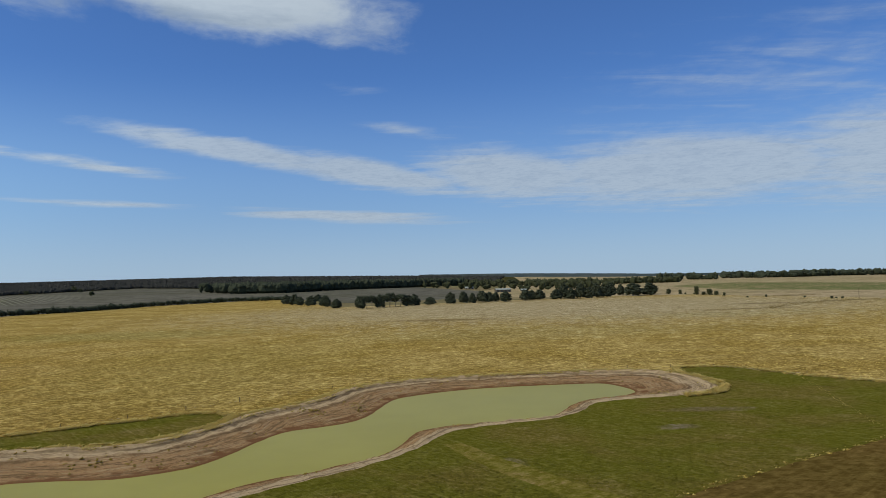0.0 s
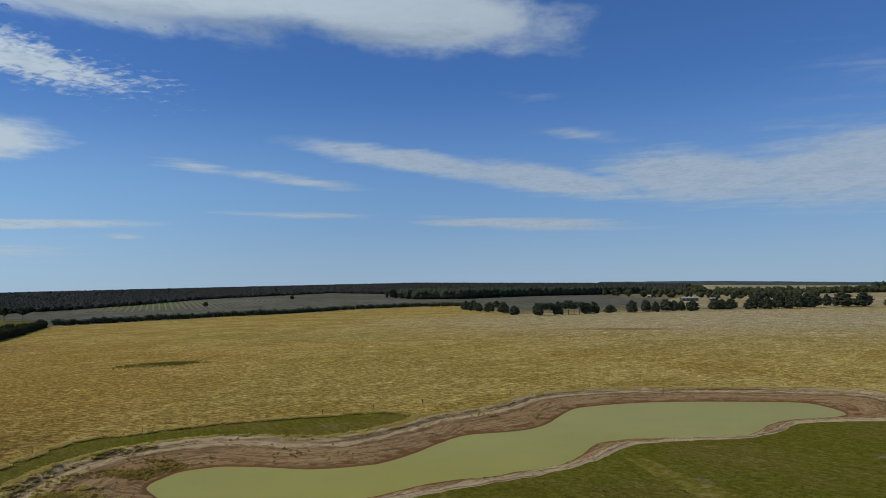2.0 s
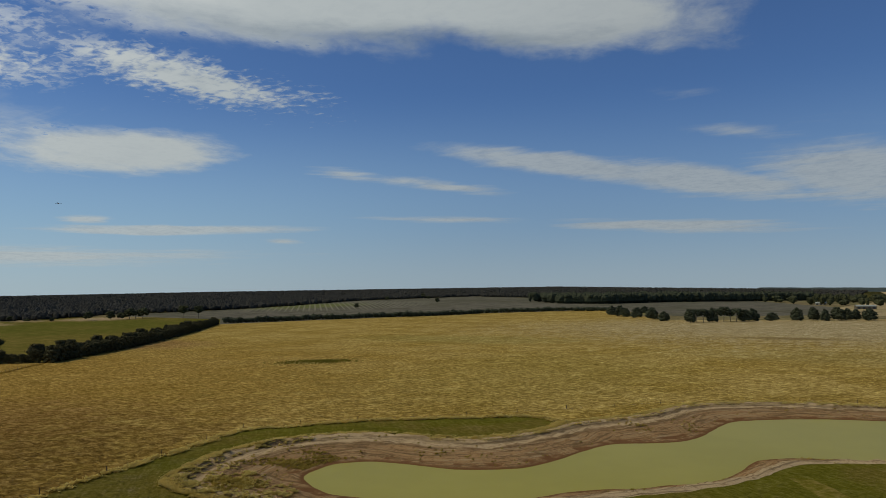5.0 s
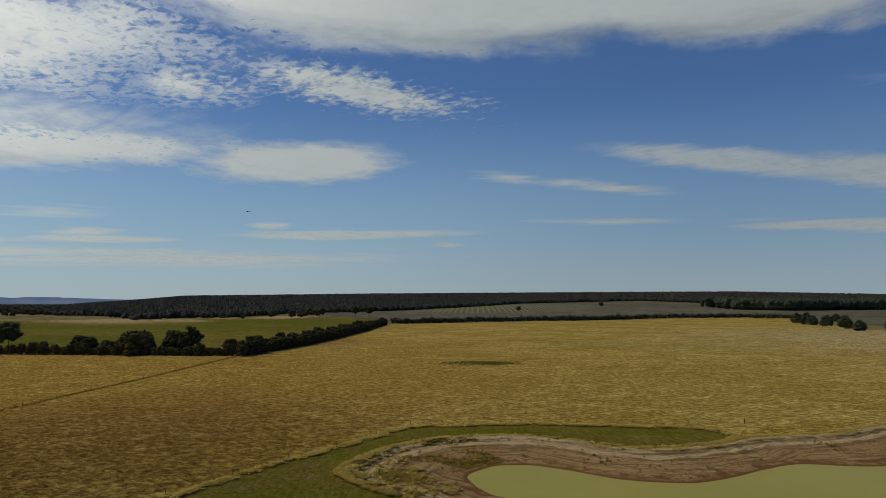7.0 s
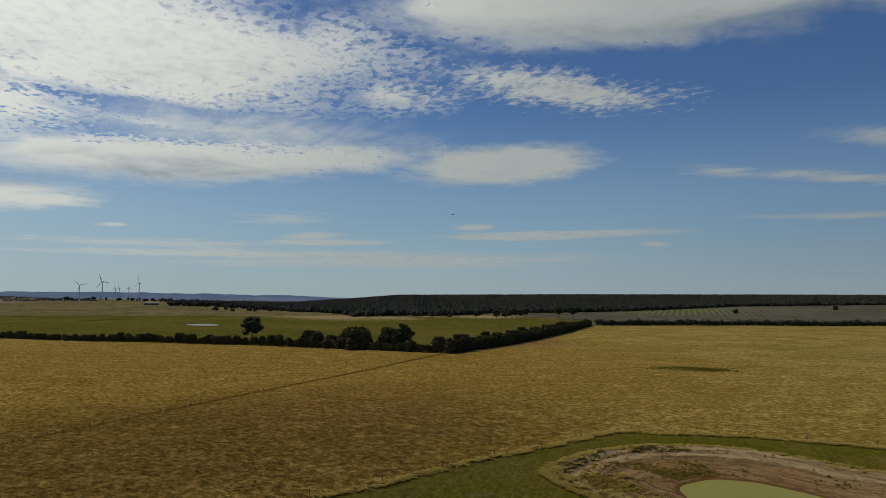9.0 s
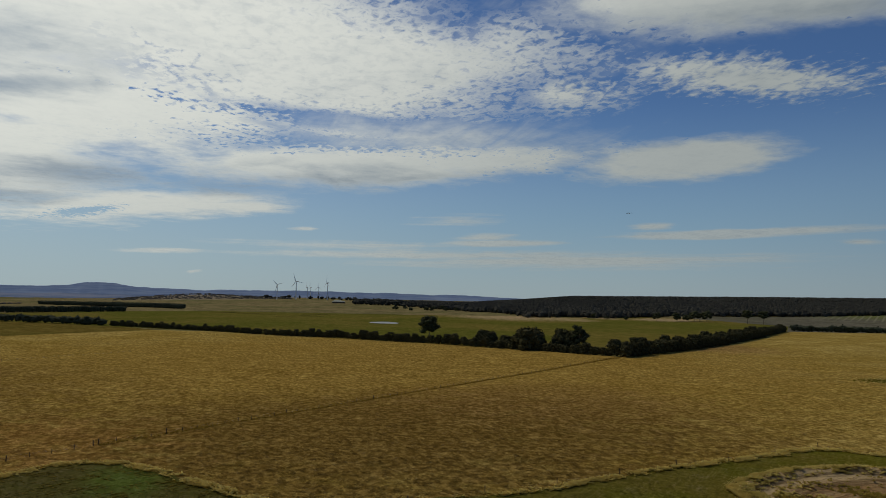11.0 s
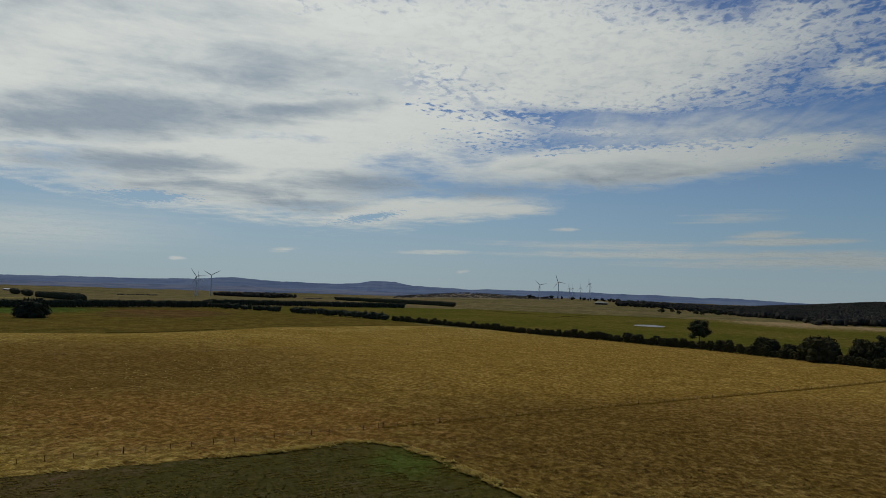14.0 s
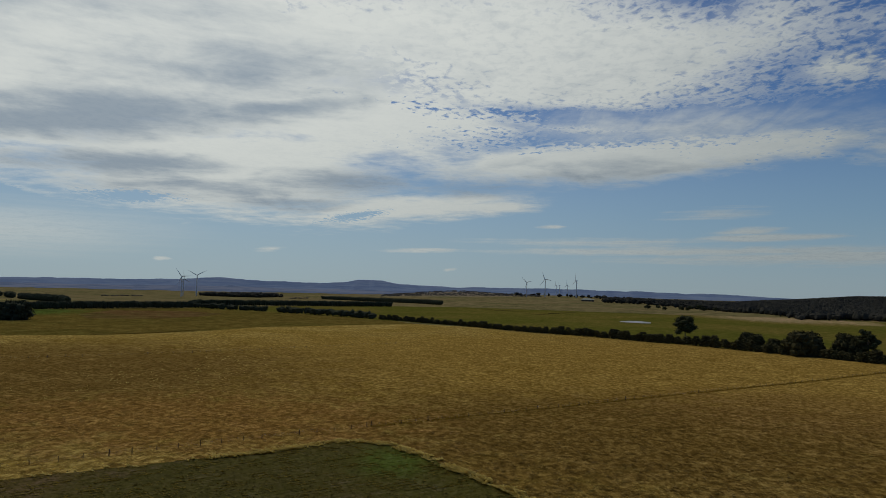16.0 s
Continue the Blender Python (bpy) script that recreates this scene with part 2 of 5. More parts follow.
# First spot: bleached far pasture, with distance haze put into its colour.
OLIVE_AND_HAZE_SPOTS = (((150, 830), (480, 330), (0.31, 0.252, 0.135), 0.75), ((-120, 330), (90, 150), (0.25, 0.185, 0.045), 0.55), ((60, 480), (170, 60), (0.25, 0.205, 0.075), 0.3), ((250, 620), (160, 40), (0.235, 0.2, 0.08), 0.3),
               ((-260, 560), (120, 60), (0.215, 0.18, 0.05), 0.5), ((-230, 230), (70, 90), (0.24, 0.165, 0.035), 0.55))
DRY_TONES = dict(main=(0.29, 0.216, 0.105), dark=(0.16, 0.118, 0.05), light=(0.50, 0.40, 0.225))
DRY = ground_material("dry_pasture", patch=(0.235, 0.168, 0.066), patch_size=60.0, contrast=0.62, spots=OLIVE_AND_HAZE_SPOTS + BROWN_SPOTS, drift=(60.0, 14.0, 9.0, 0.3), bump=0.3, **DRY_TONES)
DULL_GREEN = (((-125, -55), (120, 125), (0.074, 0.068, 0.019), 0.85), ((-150, 60), (45, 100), (0.085, 0.084, 0.016), 0.4), ((-163, -12), (16, 11), (0.085, 0.125, 0.02), 0.8),
              ((-150, -95), (40, 30), (0.13, 0.085, 0.032), 0.5), ((-118, -22), (22, 13), (0.12, 0.09, 0.03), 0.45))
GREEN = ground_material("green_pasture", (0.10, 0.102, 0.019), (0.122, 0.106, 0.03), (0.06, 0.064, 0.014), (0.15, 0.146, 0.045), grain=2.2,
                        streak=(0.6, 1.4), patch_size=30.0, contrast=0.4, drift=(-50.0, 9.0, 0.9, 0.4),
                        spots=(((59, 179), (6, 3), (0.2, 0.155, 0.085), 0.35), ((12, 149), (5, 5), (0.20, 0.16, 0.08), 0.5), ((75, 200), (14, 4), (0.16, 0.12, 0.05), 0.6), *DULL_GREEN))
PLOUGH = ground_material("ploughed_soil", (0.115, 0.08, 0.036), (0.10, 0.072, 0.03), (0.07, 0.048, 0.02), (0.16, 0.115, 0.056), grain=1.4,
                         streak=(0.3, 1.6), turn=-30.0, contrast=0.5)
TRACK = ground_material("worn_track", (0.124, 0.119, 0.026), (0.145, 0.128, 0.036), (0.08, 0.077, 0.016), (0.185, 0.163, 0.062), patch_size=12.0)
STRAW_RISE = (((-1240, 560), (190, 100), (0.31, 0.255, 0.13), 0.9), ((-1120, 640), (70, 50), (0.30, 0.25, 0.12), 0.85), ((-1120, 860), (70, 80), (0.32, 0.265, 0.14), 0.85), ((-1190, 745), (60, 60), (0.30, 0.25, 0.12), 0.85))
CROP = ground_material("green_crop", (0.088, 0.103, 0.032), (0.12, 0.116, 0.045), (0.066, 0.075, 0.023), (0.145, 0.14, 0.055), grain=0.25,
                       streak=(0.25, 1.5), patch_size=260.0, contrast=0.3, spots=STRAW_RISE)
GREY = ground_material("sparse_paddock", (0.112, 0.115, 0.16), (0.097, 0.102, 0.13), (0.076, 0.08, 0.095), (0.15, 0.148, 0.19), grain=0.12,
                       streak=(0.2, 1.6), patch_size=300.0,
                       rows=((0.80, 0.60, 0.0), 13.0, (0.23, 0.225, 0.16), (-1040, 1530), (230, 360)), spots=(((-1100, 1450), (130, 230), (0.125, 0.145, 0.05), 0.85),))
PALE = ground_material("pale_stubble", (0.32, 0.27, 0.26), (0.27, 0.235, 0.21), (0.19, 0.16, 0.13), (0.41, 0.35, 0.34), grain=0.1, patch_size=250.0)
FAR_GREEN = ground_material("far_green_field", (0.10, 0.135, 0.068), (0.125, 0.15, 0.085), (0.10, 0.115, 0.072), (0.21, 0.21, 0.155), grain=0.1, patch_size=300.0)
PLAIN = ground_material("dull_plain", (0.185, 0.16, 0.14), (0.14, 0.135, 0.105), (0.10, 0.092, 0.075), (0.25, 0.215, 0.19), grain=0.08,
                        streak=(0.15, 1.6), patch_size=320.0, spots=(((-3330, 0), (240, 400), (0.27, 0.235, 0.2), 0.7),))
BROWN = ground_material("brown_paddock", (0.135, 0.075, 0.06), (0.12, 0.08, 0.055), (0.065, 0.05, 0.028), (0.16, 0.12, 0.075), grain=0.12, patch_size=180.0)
FOREST_FLOOR = ground_material("forest_floor", (0.045, 0.05, 0.025), (0.06, 0.06, 0.03), (0.025, 0.03, 0.015), (0.09, 0.085, 0.05), grain=0.1)
OLIVE = ground_material("olive_paddock", (0.14, 0.105, 0.045), (0.12, 0.096, 0.04), (0.072, 0.062, 0.026), (0.17, 0.14, 0.064), grain=0.2, patch_size=120.0, spots=(((-790, -510), (130, 90), (0.07, 0.11, 0.022), 0.9),))


def bank_material():
    m, n, shader = material("bank_earth")
    at = metres(n)
    big = n.noise(at, 0.07, 4.0, 0.6, 0.5)
    inset = n.tree.nodes.new("ShaderNodeAttribute")
    inset.attribute_name = "inset"
    line = n.tree.nodes.new("ShaderNodeCombineXYZ")
    n.put(line.inputs[2], n.math("MULTIPLY", inset.outputs["Fac"], 1.2))
    lines = n.noise(n.vmath("ADD", n.mapping(at, (0, 0, 0), 0, (0.05, 0.05, 0)), line.outputs[0]), 1.0, 5.0, 0.7, 0.5)
    mid = n.noise(at, 0.4, 8.0, 0.8, 0.6)
    fine = n.noise(at, 2.6, 4.0, 0.75)
    fall = n.tree.nodes.new("ShaderNodeAttribute")
    fall.attribute_name = "fall"
    zone = n.math("ADD", fall.outputs["Fac"], n.math("MULTIPLY_ADD", big, 0.26, -0.13))
    ledge, slope = (0.47, 0.355, 0.195), (0.45, 0.275, 0.12)
    colour = n.mix(n.step(zone, 0.30, 0.40), ledge, slope)
    lip = n.math("MULTIPLY", n.step(zone, 0.32, 0.37), n.step(zone, 0.48, 0.41))
    rut = n.math("MULTIPLY", n.step(zone, 0.13, 0.16), n.step(zone, 0.23, 0.19))
    colour = n.mix(n.math("MULTIPLY", n.math("MAXIMUM", lip, rut), 0.55), colour, (0.10, 0.068, 0.036))
    ripple = n.tree.nodes.new("ShaderNodeTexWave")
    n.put(ripple.inputs["Vector"], n.mapping(at, (0, 0, 0), 35, (1, 1, 1)))
    for key, value in (("Scale", 0.8), ("Distortion", 5.0), ("Detail", 3.0), ("Detail Scale", 1.5)):
        ripple.inputs[key].default_value = value
    tracks = n.math("MULTIPLY", ripple.outputs["Fac"], n.step(zone, 0.3, 0.5))
    colour = n.mix(n.math("MULTIPLY", tracks, 0.3), colour, (0.125, 0.072, 0.03))
    colour = n.mix(n.step(lines, 0.5, 0.58, 0.0, 0.65), colour, (0.11, 0.076, 0.036))
    colour = n.mix(n.step(lines, 0.46, 0.38, 0.0, 0.75), colour, (0.47, 0.36, 0.195))
    colour = n.mix(n.step(mid, 0.515, 0.6, 0.0, 0.55), colour, (0.16, 0.10, 0.042))
    colour = n.mix(n.step(mid, 0.48, 0.4, 0.0, 0.5), colour, (0.35, 0.25, 0.125))
    level = n.tree.nodes.new("ShaderNodeSeparateXYZ")
    n.put(level.inputs[0], at)
    wet = n.step(n.math("ADD", level.outputs[2], n.math("MULTIPLY_ADD", mid, 0.6, -0.3)), -1.2, -1.42)
    colour = n.mix(wet, colour, (0.21, 0.105, 0.042))
    n.put(shader.inputs["Base Color"], colour)
    shader.inputs["Roughness"].default_value = 0.95
    shader.inputs["Specular IOR Level"].default_value = 0.02
    relief = n.tree.nodes.new("ShaderNodeBump")
    relief.inputs["Strength"].default_value, relief.inputs["Distance"].default_value = 0.8, 0.3
    n.put(relief.inputs["Height"], n.math("ADD", n.math("ADD", lines, tracks), n.math("ADD", mid, fine)))
    n.put(shader.inputs["Normal"], relief.outputs[0])
    return m


def water_material():
    m, n, shader = material("milky_water")
    at = metres(n)
    n.put(shader.inputs["Base Color"], n.mix(n.step(n.noise(at, 0.03, 3.0, 0.6), 0.35, 0.65), (0.30, 0.268, 0.028), (0.325, 0.29, 0.036)))
    shader.inputs["Roughness"].default_value = 0.3
    shader.inputs["Specular IOR Level"].default_value = 0.06
    relief = n.tree.nodes.new("ShaderNodeBump")
    relief.inputs["Strength"].default_value, relief.inputs["Distance"].default_value = 0.12, 0.05
    n.put(relief.inputs["Height"], n.noise(n.mapping(at, (0, 0, 0), 30, (0.5, 1.5, 1)), 1.2, 3.0))
    n.put(shader.inputs["Normal"], relief.outputs[0])
    return m


def plain(name, a, b, scale, rough=0.9, spec=0.2, detail=4.0, metal=0.0):
    """A surface whose colour wanders between two tones."""
    m, n, shader = material(name)
    n.put(shader.inputs["Base Color"], n.mix(n.step(n.noise(metres(n), scale, detail, 0.65), 0.35, 0.65), a, b))
    shader.inputs["Roughness"].default_value, shader.inputs["Specular IOR Level"].default_value = rough, spec
    shader.inputs["Metallic"].default_value = metal
    return m


def strata(name, a, b):
    """Far slopes: woods and clearings that lie in long level bands, haze put into both tones."""
    m, n, shader = material(name)
    at = metres(n)
    bands = n.noise(n.mapping(at, (0, 0, 0), 0, (0.0011, 0.0011, 0.05)), 1.0, 6.0, 0.65, 0.3)
    flecks = n.noise(n.mapping(at, (3, 0, 0), 0, (0.006, 0.006, 0.12)), 1.0, 4.0, 0.6)
    n.put(shader.inputs["Base Color"], n.mix(n.step(n.math("MULTIPLY_ADD", flecks, 0.4, n.math("MULTIPLY", bands, 0.6)), 0.42, 0.6), a, b))
    shader.inputs["Roughness"].default_value, shader.inputs["Specular IOR Level"].default_value = 1.0, 0.0
    return m


def leaf_material(name, a, b, scale=0.8, thin=0.0, spots=(), sward=None):
    """Foliage: tone by tree, by clump and by leaf; thin blades let light through."""
    m, n, shader = material(name)
    tree = n.tree.nodes.new("ShaderNodeObjectInfo").outputs["Random"]
    leaf = n.tree.nodes.new("ShaderNodeNewGeometry").outputs["Random Per Island"]
    if thin:
        a, b = (tuple(v * k for v, k in zip(c, (1.06, 1.0, 0.56))) for c in (a, b))
    mixed = n.math("MULTIPLY_ADD", leaf, 0.55, n.math("MULTIPLY", tree, 0.45))
    colour = n.mix(mixed, a, b)
    if not thin:
        colour = n.mix(n.step(n.noise(metres(n), scale, 3.0), 0.5, 0.75, 0.0, 0.5), colour, tuple(v * 0.6 for v in a))
    for centre, radius, tint, weight in spots:
        near = n.vmath("LENGTH", n.mapping(metres(n), (*centre, 0), 0, (*radius, 500), "TEXTURE"))
        ragged_edge = n.math("MULTIPLY_ADD", n.noise(metres(n), 0.11, 5.0, 0.65, 0.3), 1.6, -0.8)
        colour = n.mix(n.step(n.math("ADD", near, ragged_edge), 1.2, 0.35, 0.0, weight * 0.95), colour, tint)
    if sward:
        at = metres(n)
        colour = tones(n, at, colour, grain=1.6, turn=20.0, contrast=0.55, drift=(60.0, 14.0, 9.0, 0.3), blotch=n.noise(at, 0.11, 5.0, 0.65, 0.3), fine=n.math("MULTIPLY_ADD", leaf, 0.22, 0.46), **sward)
    n.put(shader.inputs["Base Color"], colour)
    shader.inputs["Roughness"].default_value, shader.inputs["Specular IOR Level"].default_value = 0.8, 0.04
    if thin:
        glow = n.tree.nodes.new("ShaderNodeBsdfTranslucent")
        n.put(glow.inputs[0], colour)
        both = n.tree.nodes.new("ShaderNodeMixShader")
        both.inputs[0].default_value = thin
        n.put(both.inputs[1], shader.outputs[0])
        n.put(both.inputs[2], glow.outputs[0])
        n.put(n.tree.nodes["Material Output"].inputs[0], both.outputs[0])
    return m


BANK, WATER = bank_material(), water_material()
# Distance haze is put into the bluish base colours of these three ranges.
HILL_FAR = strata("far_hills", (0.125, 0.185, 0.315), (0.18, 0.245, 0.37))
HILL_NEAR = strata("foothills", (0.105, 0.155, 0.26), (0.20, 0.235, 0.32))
HILL_EAST = plain("east_ridge", (0.05, 0.07, 0.07), (0.075, 0.09, 0.08), 0.004, 1.0, 0.0)
LEAF_PINE = leaf_material("cypress_leaf", (0.036, 0.045, 0.027), (0.062, 0.070, 0.042))
LEAF_HEDGE = leaf_material("hedge_leaf", (0.045, 0.044, 0.02), (0.082, 0.075, 0.033))
LEAF_GUM = leaf_material("gum_leaf", (0.036, 0.042, 0.020), (0.072, 0.076, 0.035))
# Leaf tones greyed so that the colour carries the haze of distance.
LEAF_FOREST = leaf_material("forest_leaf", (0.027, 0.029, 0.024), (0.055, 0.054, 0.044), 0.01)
DRY_SCRUB = leaf_material("dry_scrub_leaf", (0.06, 0.058, 0.05), (0.125, 0.118, 0.105), 0.01)
TUSSOCK = leaf_material("dam_tussock", (0.36, 0.32, 0.17), (0.66, 0.58, 0.36), 0.3, 0.5)
BARK = plain("bark", (0.16, 0.13, 0.10), (0.25, 0.21, 0.17), 3.0)
STRAW = leaf_material("straw_grass", (0.35, 0.27, 0.10), (0.52, 0.42, 0.19), 0.12, 0.55, OLIVE_AND_HAZE_SPOTS + BROWN_SPOTS, DRY_TONES)
LODGED = leaf_material("lodged_straw", (0.50, 0.405, 0.17), (0.66, 0.55, 0.27), 0.2, 0.4, tuple((c, r, tuple(v * 1.35 for v in t), w0 * 0.85) for c, r, t, w0 in OLIVE_AND_HAZE_SPOTS + BROWN_SPOTS))
PALE_STRAW = leaf_material("pale_seed_grass", (0.50, 0.43, 0.25), (0.70, 0.61, 0.38), 0.2, 0.45)
BLADE = leaf_material("green_grass", (0.092, 0.09, 0.006), (0.16, 0.146, 0.018), 0.15, 0.4, DULL_GREEN)
WEED = leaf_material("dam_weeds", (0.27, 0.22, 0.085), (0.55, 0.45, 0.21), 0.4, 0.4)
REED = leaf_material("paddock_reeds", (0.11, 0.115, 0.032), (0.21, 0.195, 0.06), 0.4, 0.4)
POST = plain("weathered_post", (0.06, 0.045, 0.032), (0.115, 0.088, 0.062), 2.0)
WIRE = plain("galvanised_wire", (0.4, 0.4, 0.4), (0.5, 0.5, 0.5), 4.0, 0.45, 0.5, 2.0, 0.9)
TOWER_PAINT = plain("turbine_paint", (0.62, 0.64, 0.66), (0.70, 0.71, 0.72), 0.08, 0.5, 0.4)
ROOF = plain("light_steel_roof", (0.25, 0.28, 0.24), (0.31, 0.34, 0.29), 0.4, 0.8, 0.08)
# Cladding colour is darkened for the shade on the open shed fronts.
CLADDING = plain("shed_cladding", (0.10, 0.088, 0.062), (0.14, 0.122, 0.088), 0.5, 0.8, 0.08)
CREAM = plain("cream_wall", (0.34, 0.29, 0.21), (0.42, 0.36, 0.26), 0.6, 0.8, 0.2)
# Near-black colour stands in for the shade inside doorways.
OPENING_SHADE = plain("opening_shade", (0.03, 0.035, 0.04), (0.05, 0.055, 0.06), 1.0, 0.6, 0.1)
POND = plain("pale_pond_water", (0.26, 0.26, 0.23), (0.31, 0.31, 0.27), 0.05, 0.4, 0.1)
PLANE_RED = plain("model_plane_paint", (0.10, 0.025, 0.02), (0.14, 0.04, 0.03), 3.0, 0.4, 0.5)
PLANE_DARK = plain("model_plane_wing", (0.035, 0.035, 0.04), (0.06, 0.06, 0.065), 3.0, 0.4, 0.5)
CORNER = leaf_material("corner_stubble", (0.125, 0.12, 0.028), (0.31, 0.235, 0.085), 0.4, 0.4)
FENCE_GRASS = leaf_material("rank_grass", (0.18, 0.125, 0.045), (0.38, 0.27, 0.10), 0.4, 0.35)


# ---- the lie of the land ----
AZ = (-180, -60, -32, -14, 0, 17, 32, 45, 60, 64, 68, 75, 83, 90, 97, 110, 125, 150, 180)
Z_1800 = (0, 0, 0, 2, 8, 14, 14, 12, 5, 2, 0, 0, 0, 0, -3, -8, -8, -5, 0)
Z_2800 = (-5, -5, -8, 0, 14, 33, 35, 32, 20, 12, 0, 5, 8, 0, -10, -14, -14, -12, -5)
Z_3600 = (-8, -8, -10, 6, 37, 62, 59, 54, 42, 20, 0, 8, 12, 0, -10, -14, -14, -12, -8)
Z_4700 = (-8, -8, -10, 8, 38, 63, 61, 56, 44, 16, 10, 10, 12, 4, 0, 0, 0, 0, -8)


def terrain(x, y):
    """Ground height: level pasture that rises to a wooded ridge far off and falls to a valley beside it."""
    x, y = np.asarray(x, float), np.asarray(y, float)
    r, az = np.hypot(x, y), np.degrees(np.arctan2(-x, y))
    rings = [np.interp(az, AZ, row) for row in (Z_1800, Z_2800, Z_3600, Z_4700)]
    z = np.zeros_like(r)
    last_r, last_z = 1300.0, np.zeros_like(r)
    for ring_r, ring_z in zip((1800.0, 2800.0, 3600.0, 4700.0), rings):
        s = np.clip((r - last_r) / (ring_r - last_r), 0, 1)
        z = np.where(r > last_r, last_z + (ring_z - last_z) * s, z)
        last_r, last_z = ring_r, ring_z
    z = z + 5.0 * np.exp(-((x + 1390) / 190) ** 2 - ((y - 600) / 80) ** 2) + 3.5 * np.exp(-((x + 1190) / 60) ** 2 - ((y - 690) / 60) ** 2)      # straw-coloured swells
    z = z + 25.0 * np.exp(-((x + 3460) / 230) ** 2 - ((y - 10) / 290) ** 2)                                                                      # a scrubby rise on the plain
    fade = np.clip((r - 120) / 300, 0, 1)
    return z + fade * (0.35 * np.sin(x / 61 + 1.3) * np.cos(y / 47) + 0.25 * np.sin((x + y) / 29))


def spline(points, closed=True, per=8):
    """A smooth curve through a few points."""
    p = np.array(points, float)
    n = len(p)
    out = []
    for i in range(n if closed else n - 1):
        a, b, c, d = (p[(i + k) % n] if closed else p[min(max(i + k, 0), n - 1)] for k in (-1, 0, 1, 2))
        for s in np.arange(per) / per:
            out.append(0.5 * (2 * b + (c - a) * s + (2 * a - 5 * b + 4 * c - d) * s ** 2 + (3 * b - a - 3 * c + d) * s ** 3))
    if not closed:
        out.append(p[-1])
    return np.array(out)


def resample(line, step, closed=True):
    p = np.vstack([line, line[:1]]) if closed else line
    seg = np.hypot(*np.diff(p, axis=0).T)
    total = np.concatenate([[0], np.cumsum(seg)])
    at = np.arange(0, total[-1], step)
    return np.stack([np.interp(at, total, p[:, 0]), np.interp(at, total, p[:, 1])], 1)


def ragged_line(points, step, amount, closed=True, smooth=True):
    """An outline with the small wobble that grass edges have."""
    line = resample(spline(points, closed) if smooth else np.array(points, float), step, closed)
    for p in line:
        p += amount * np.array(noise.noise_vector(Vector((p[0] * 0.25, p[1] * 0.25, 0)))[:2])
        p += amount * np.array(noise.noise_vector(Vector((p[0] * 0.04, p[1] * 0.04, 5)))[:2])
    return line


def inside(poly, x, y):
    """Which of the points lie inside the outline."""
    x, y = np.asarray(x, float), np.asarray(y, float)
    hit = np.zeros(x.shape, bool)
    a, b = poly, np.roll(poly, -1, axis=0)
    for (x0, y0), (x1, y1) in zip(a, b):
        if y0 != y1:
            cross = (y0 > y) != (y1 > y)
            hit ^= cross & (x < (x1 - x0) * (y - y0) / (y1 - y0) + x0)
    return hit


def gap(line, x, y, closed=True):
    """Distance from points to a line."""
    a = line
    b = np.roll(line, -1, axis=0) if closed else line[1:]
    a = a if closed else line[:-1]
    best = np.full(len(x), 1e9)
    for (x0, y0), (x1, y1) in zip(a, b):
        dx, dy = x1 - x0, y1 - y0
        s = np.clip(((x - x0) * dx + (y - y0) * dy) / max(dx * dx + dy * dy, 1e-9), 0, 1)
        best = np.minimum(best, np.hypot(x - x0 - s * dx, y - y0 - s * dy))
    return best


def mesh_of(name, verts, faces, materials=(), slots=None, smooth=False):
    me = bpy.data.meshes.new(name)
    me.from_pydata([tuple(v) for v in verts], [], [tuple(int(i) for i in f) for f in faces])
    for m in materials:
        me.materials.append(m)
    if slots is not None:
        me.polygons.foreach_set("material_index", np.array(slots, np.int32))
    if smooth:
        me.polygons.foreach_set("use_smooth", np.ones(len(me.polygons), bool))
    me.update()
    return me


def soup(name, tris, m):
    """A mesh of loose triangles: an array of n x 3 x 3."""
    tris = np.asarray(tris, np.float32)
    n = len(tris)
    me = bpy.data.meshes.new(name)
    me.vertices.add(3 * n)
    me.vertices.foreach_set("co", tris.reshape(-1))
    me.loops.add(3 * n)
    me.loops.foreach_set("vertex_index", np.arange(3 * n, dtype=np.int32))
    me.polygons.add(n)
    me.polygons.foreach_set("loop_start", np.arange(0, 3 * n, 3, dtype=np.int32))
    me.materials.append(m)
    me.update(calc_edges=True)
    return me


def part(name, mesh, parent, label=""):
    ob = new(name, mesh)
    ob.parent = parent
    return tagged(ob, label)


# ---- outlines of the fields and of the dam ----
BANK_OUT = ragged_line([(60, 220), (80, 225), (91, 233), (94, 253), (87, 274), (71, 282), (48, 282), (25, 279), (2, 276), (-20, 267), (-35, 254),
                        (-44, 232), (-53, 221), (-62, 209), (-66, 195), (-74, 182), (-83, 175), (-97, 175), (-113, 171), (-126, 157), (-131, 142),
                        (-130, 129), (-123, 112), (-108, 106), (-95, 106), (-70, 110), (-50, 121), (-36, 134), (-29, 141), (-19, 150), (-10, 161),
                        (-5, 169), (2, 182), (16, 189), (29, 193), (39, 202), (46, 214)], 1.5, 0.7)
SHORE = ragged_line([(65, 241), (62, 255), (55, 261), (33, 260), (12, 257), (-6, 249), (-18, 238), (-24, 211), (-31, 201), (-40, 196), (-45, 192),
                     (-50, 180), (-53, 169), (-57, 160), (-63, 155), (-72, 151), (-84, 151), (-94, 150), (-99, 147), (-102, 142), (-101, 131),
                     (-92, 124), (-84, 122), (-65, 126), (-52, 132), (-43, 143), (-36, 149), (-30, 152), (-25, 157), (-19, 161), (-14, 168),
                     (-11, 176), (-8, 188), (-1, 194), (9, 197), (24, 198), (32, 205), (39, 219), (46, 228), (57, 233)], 1.5, 0.35)
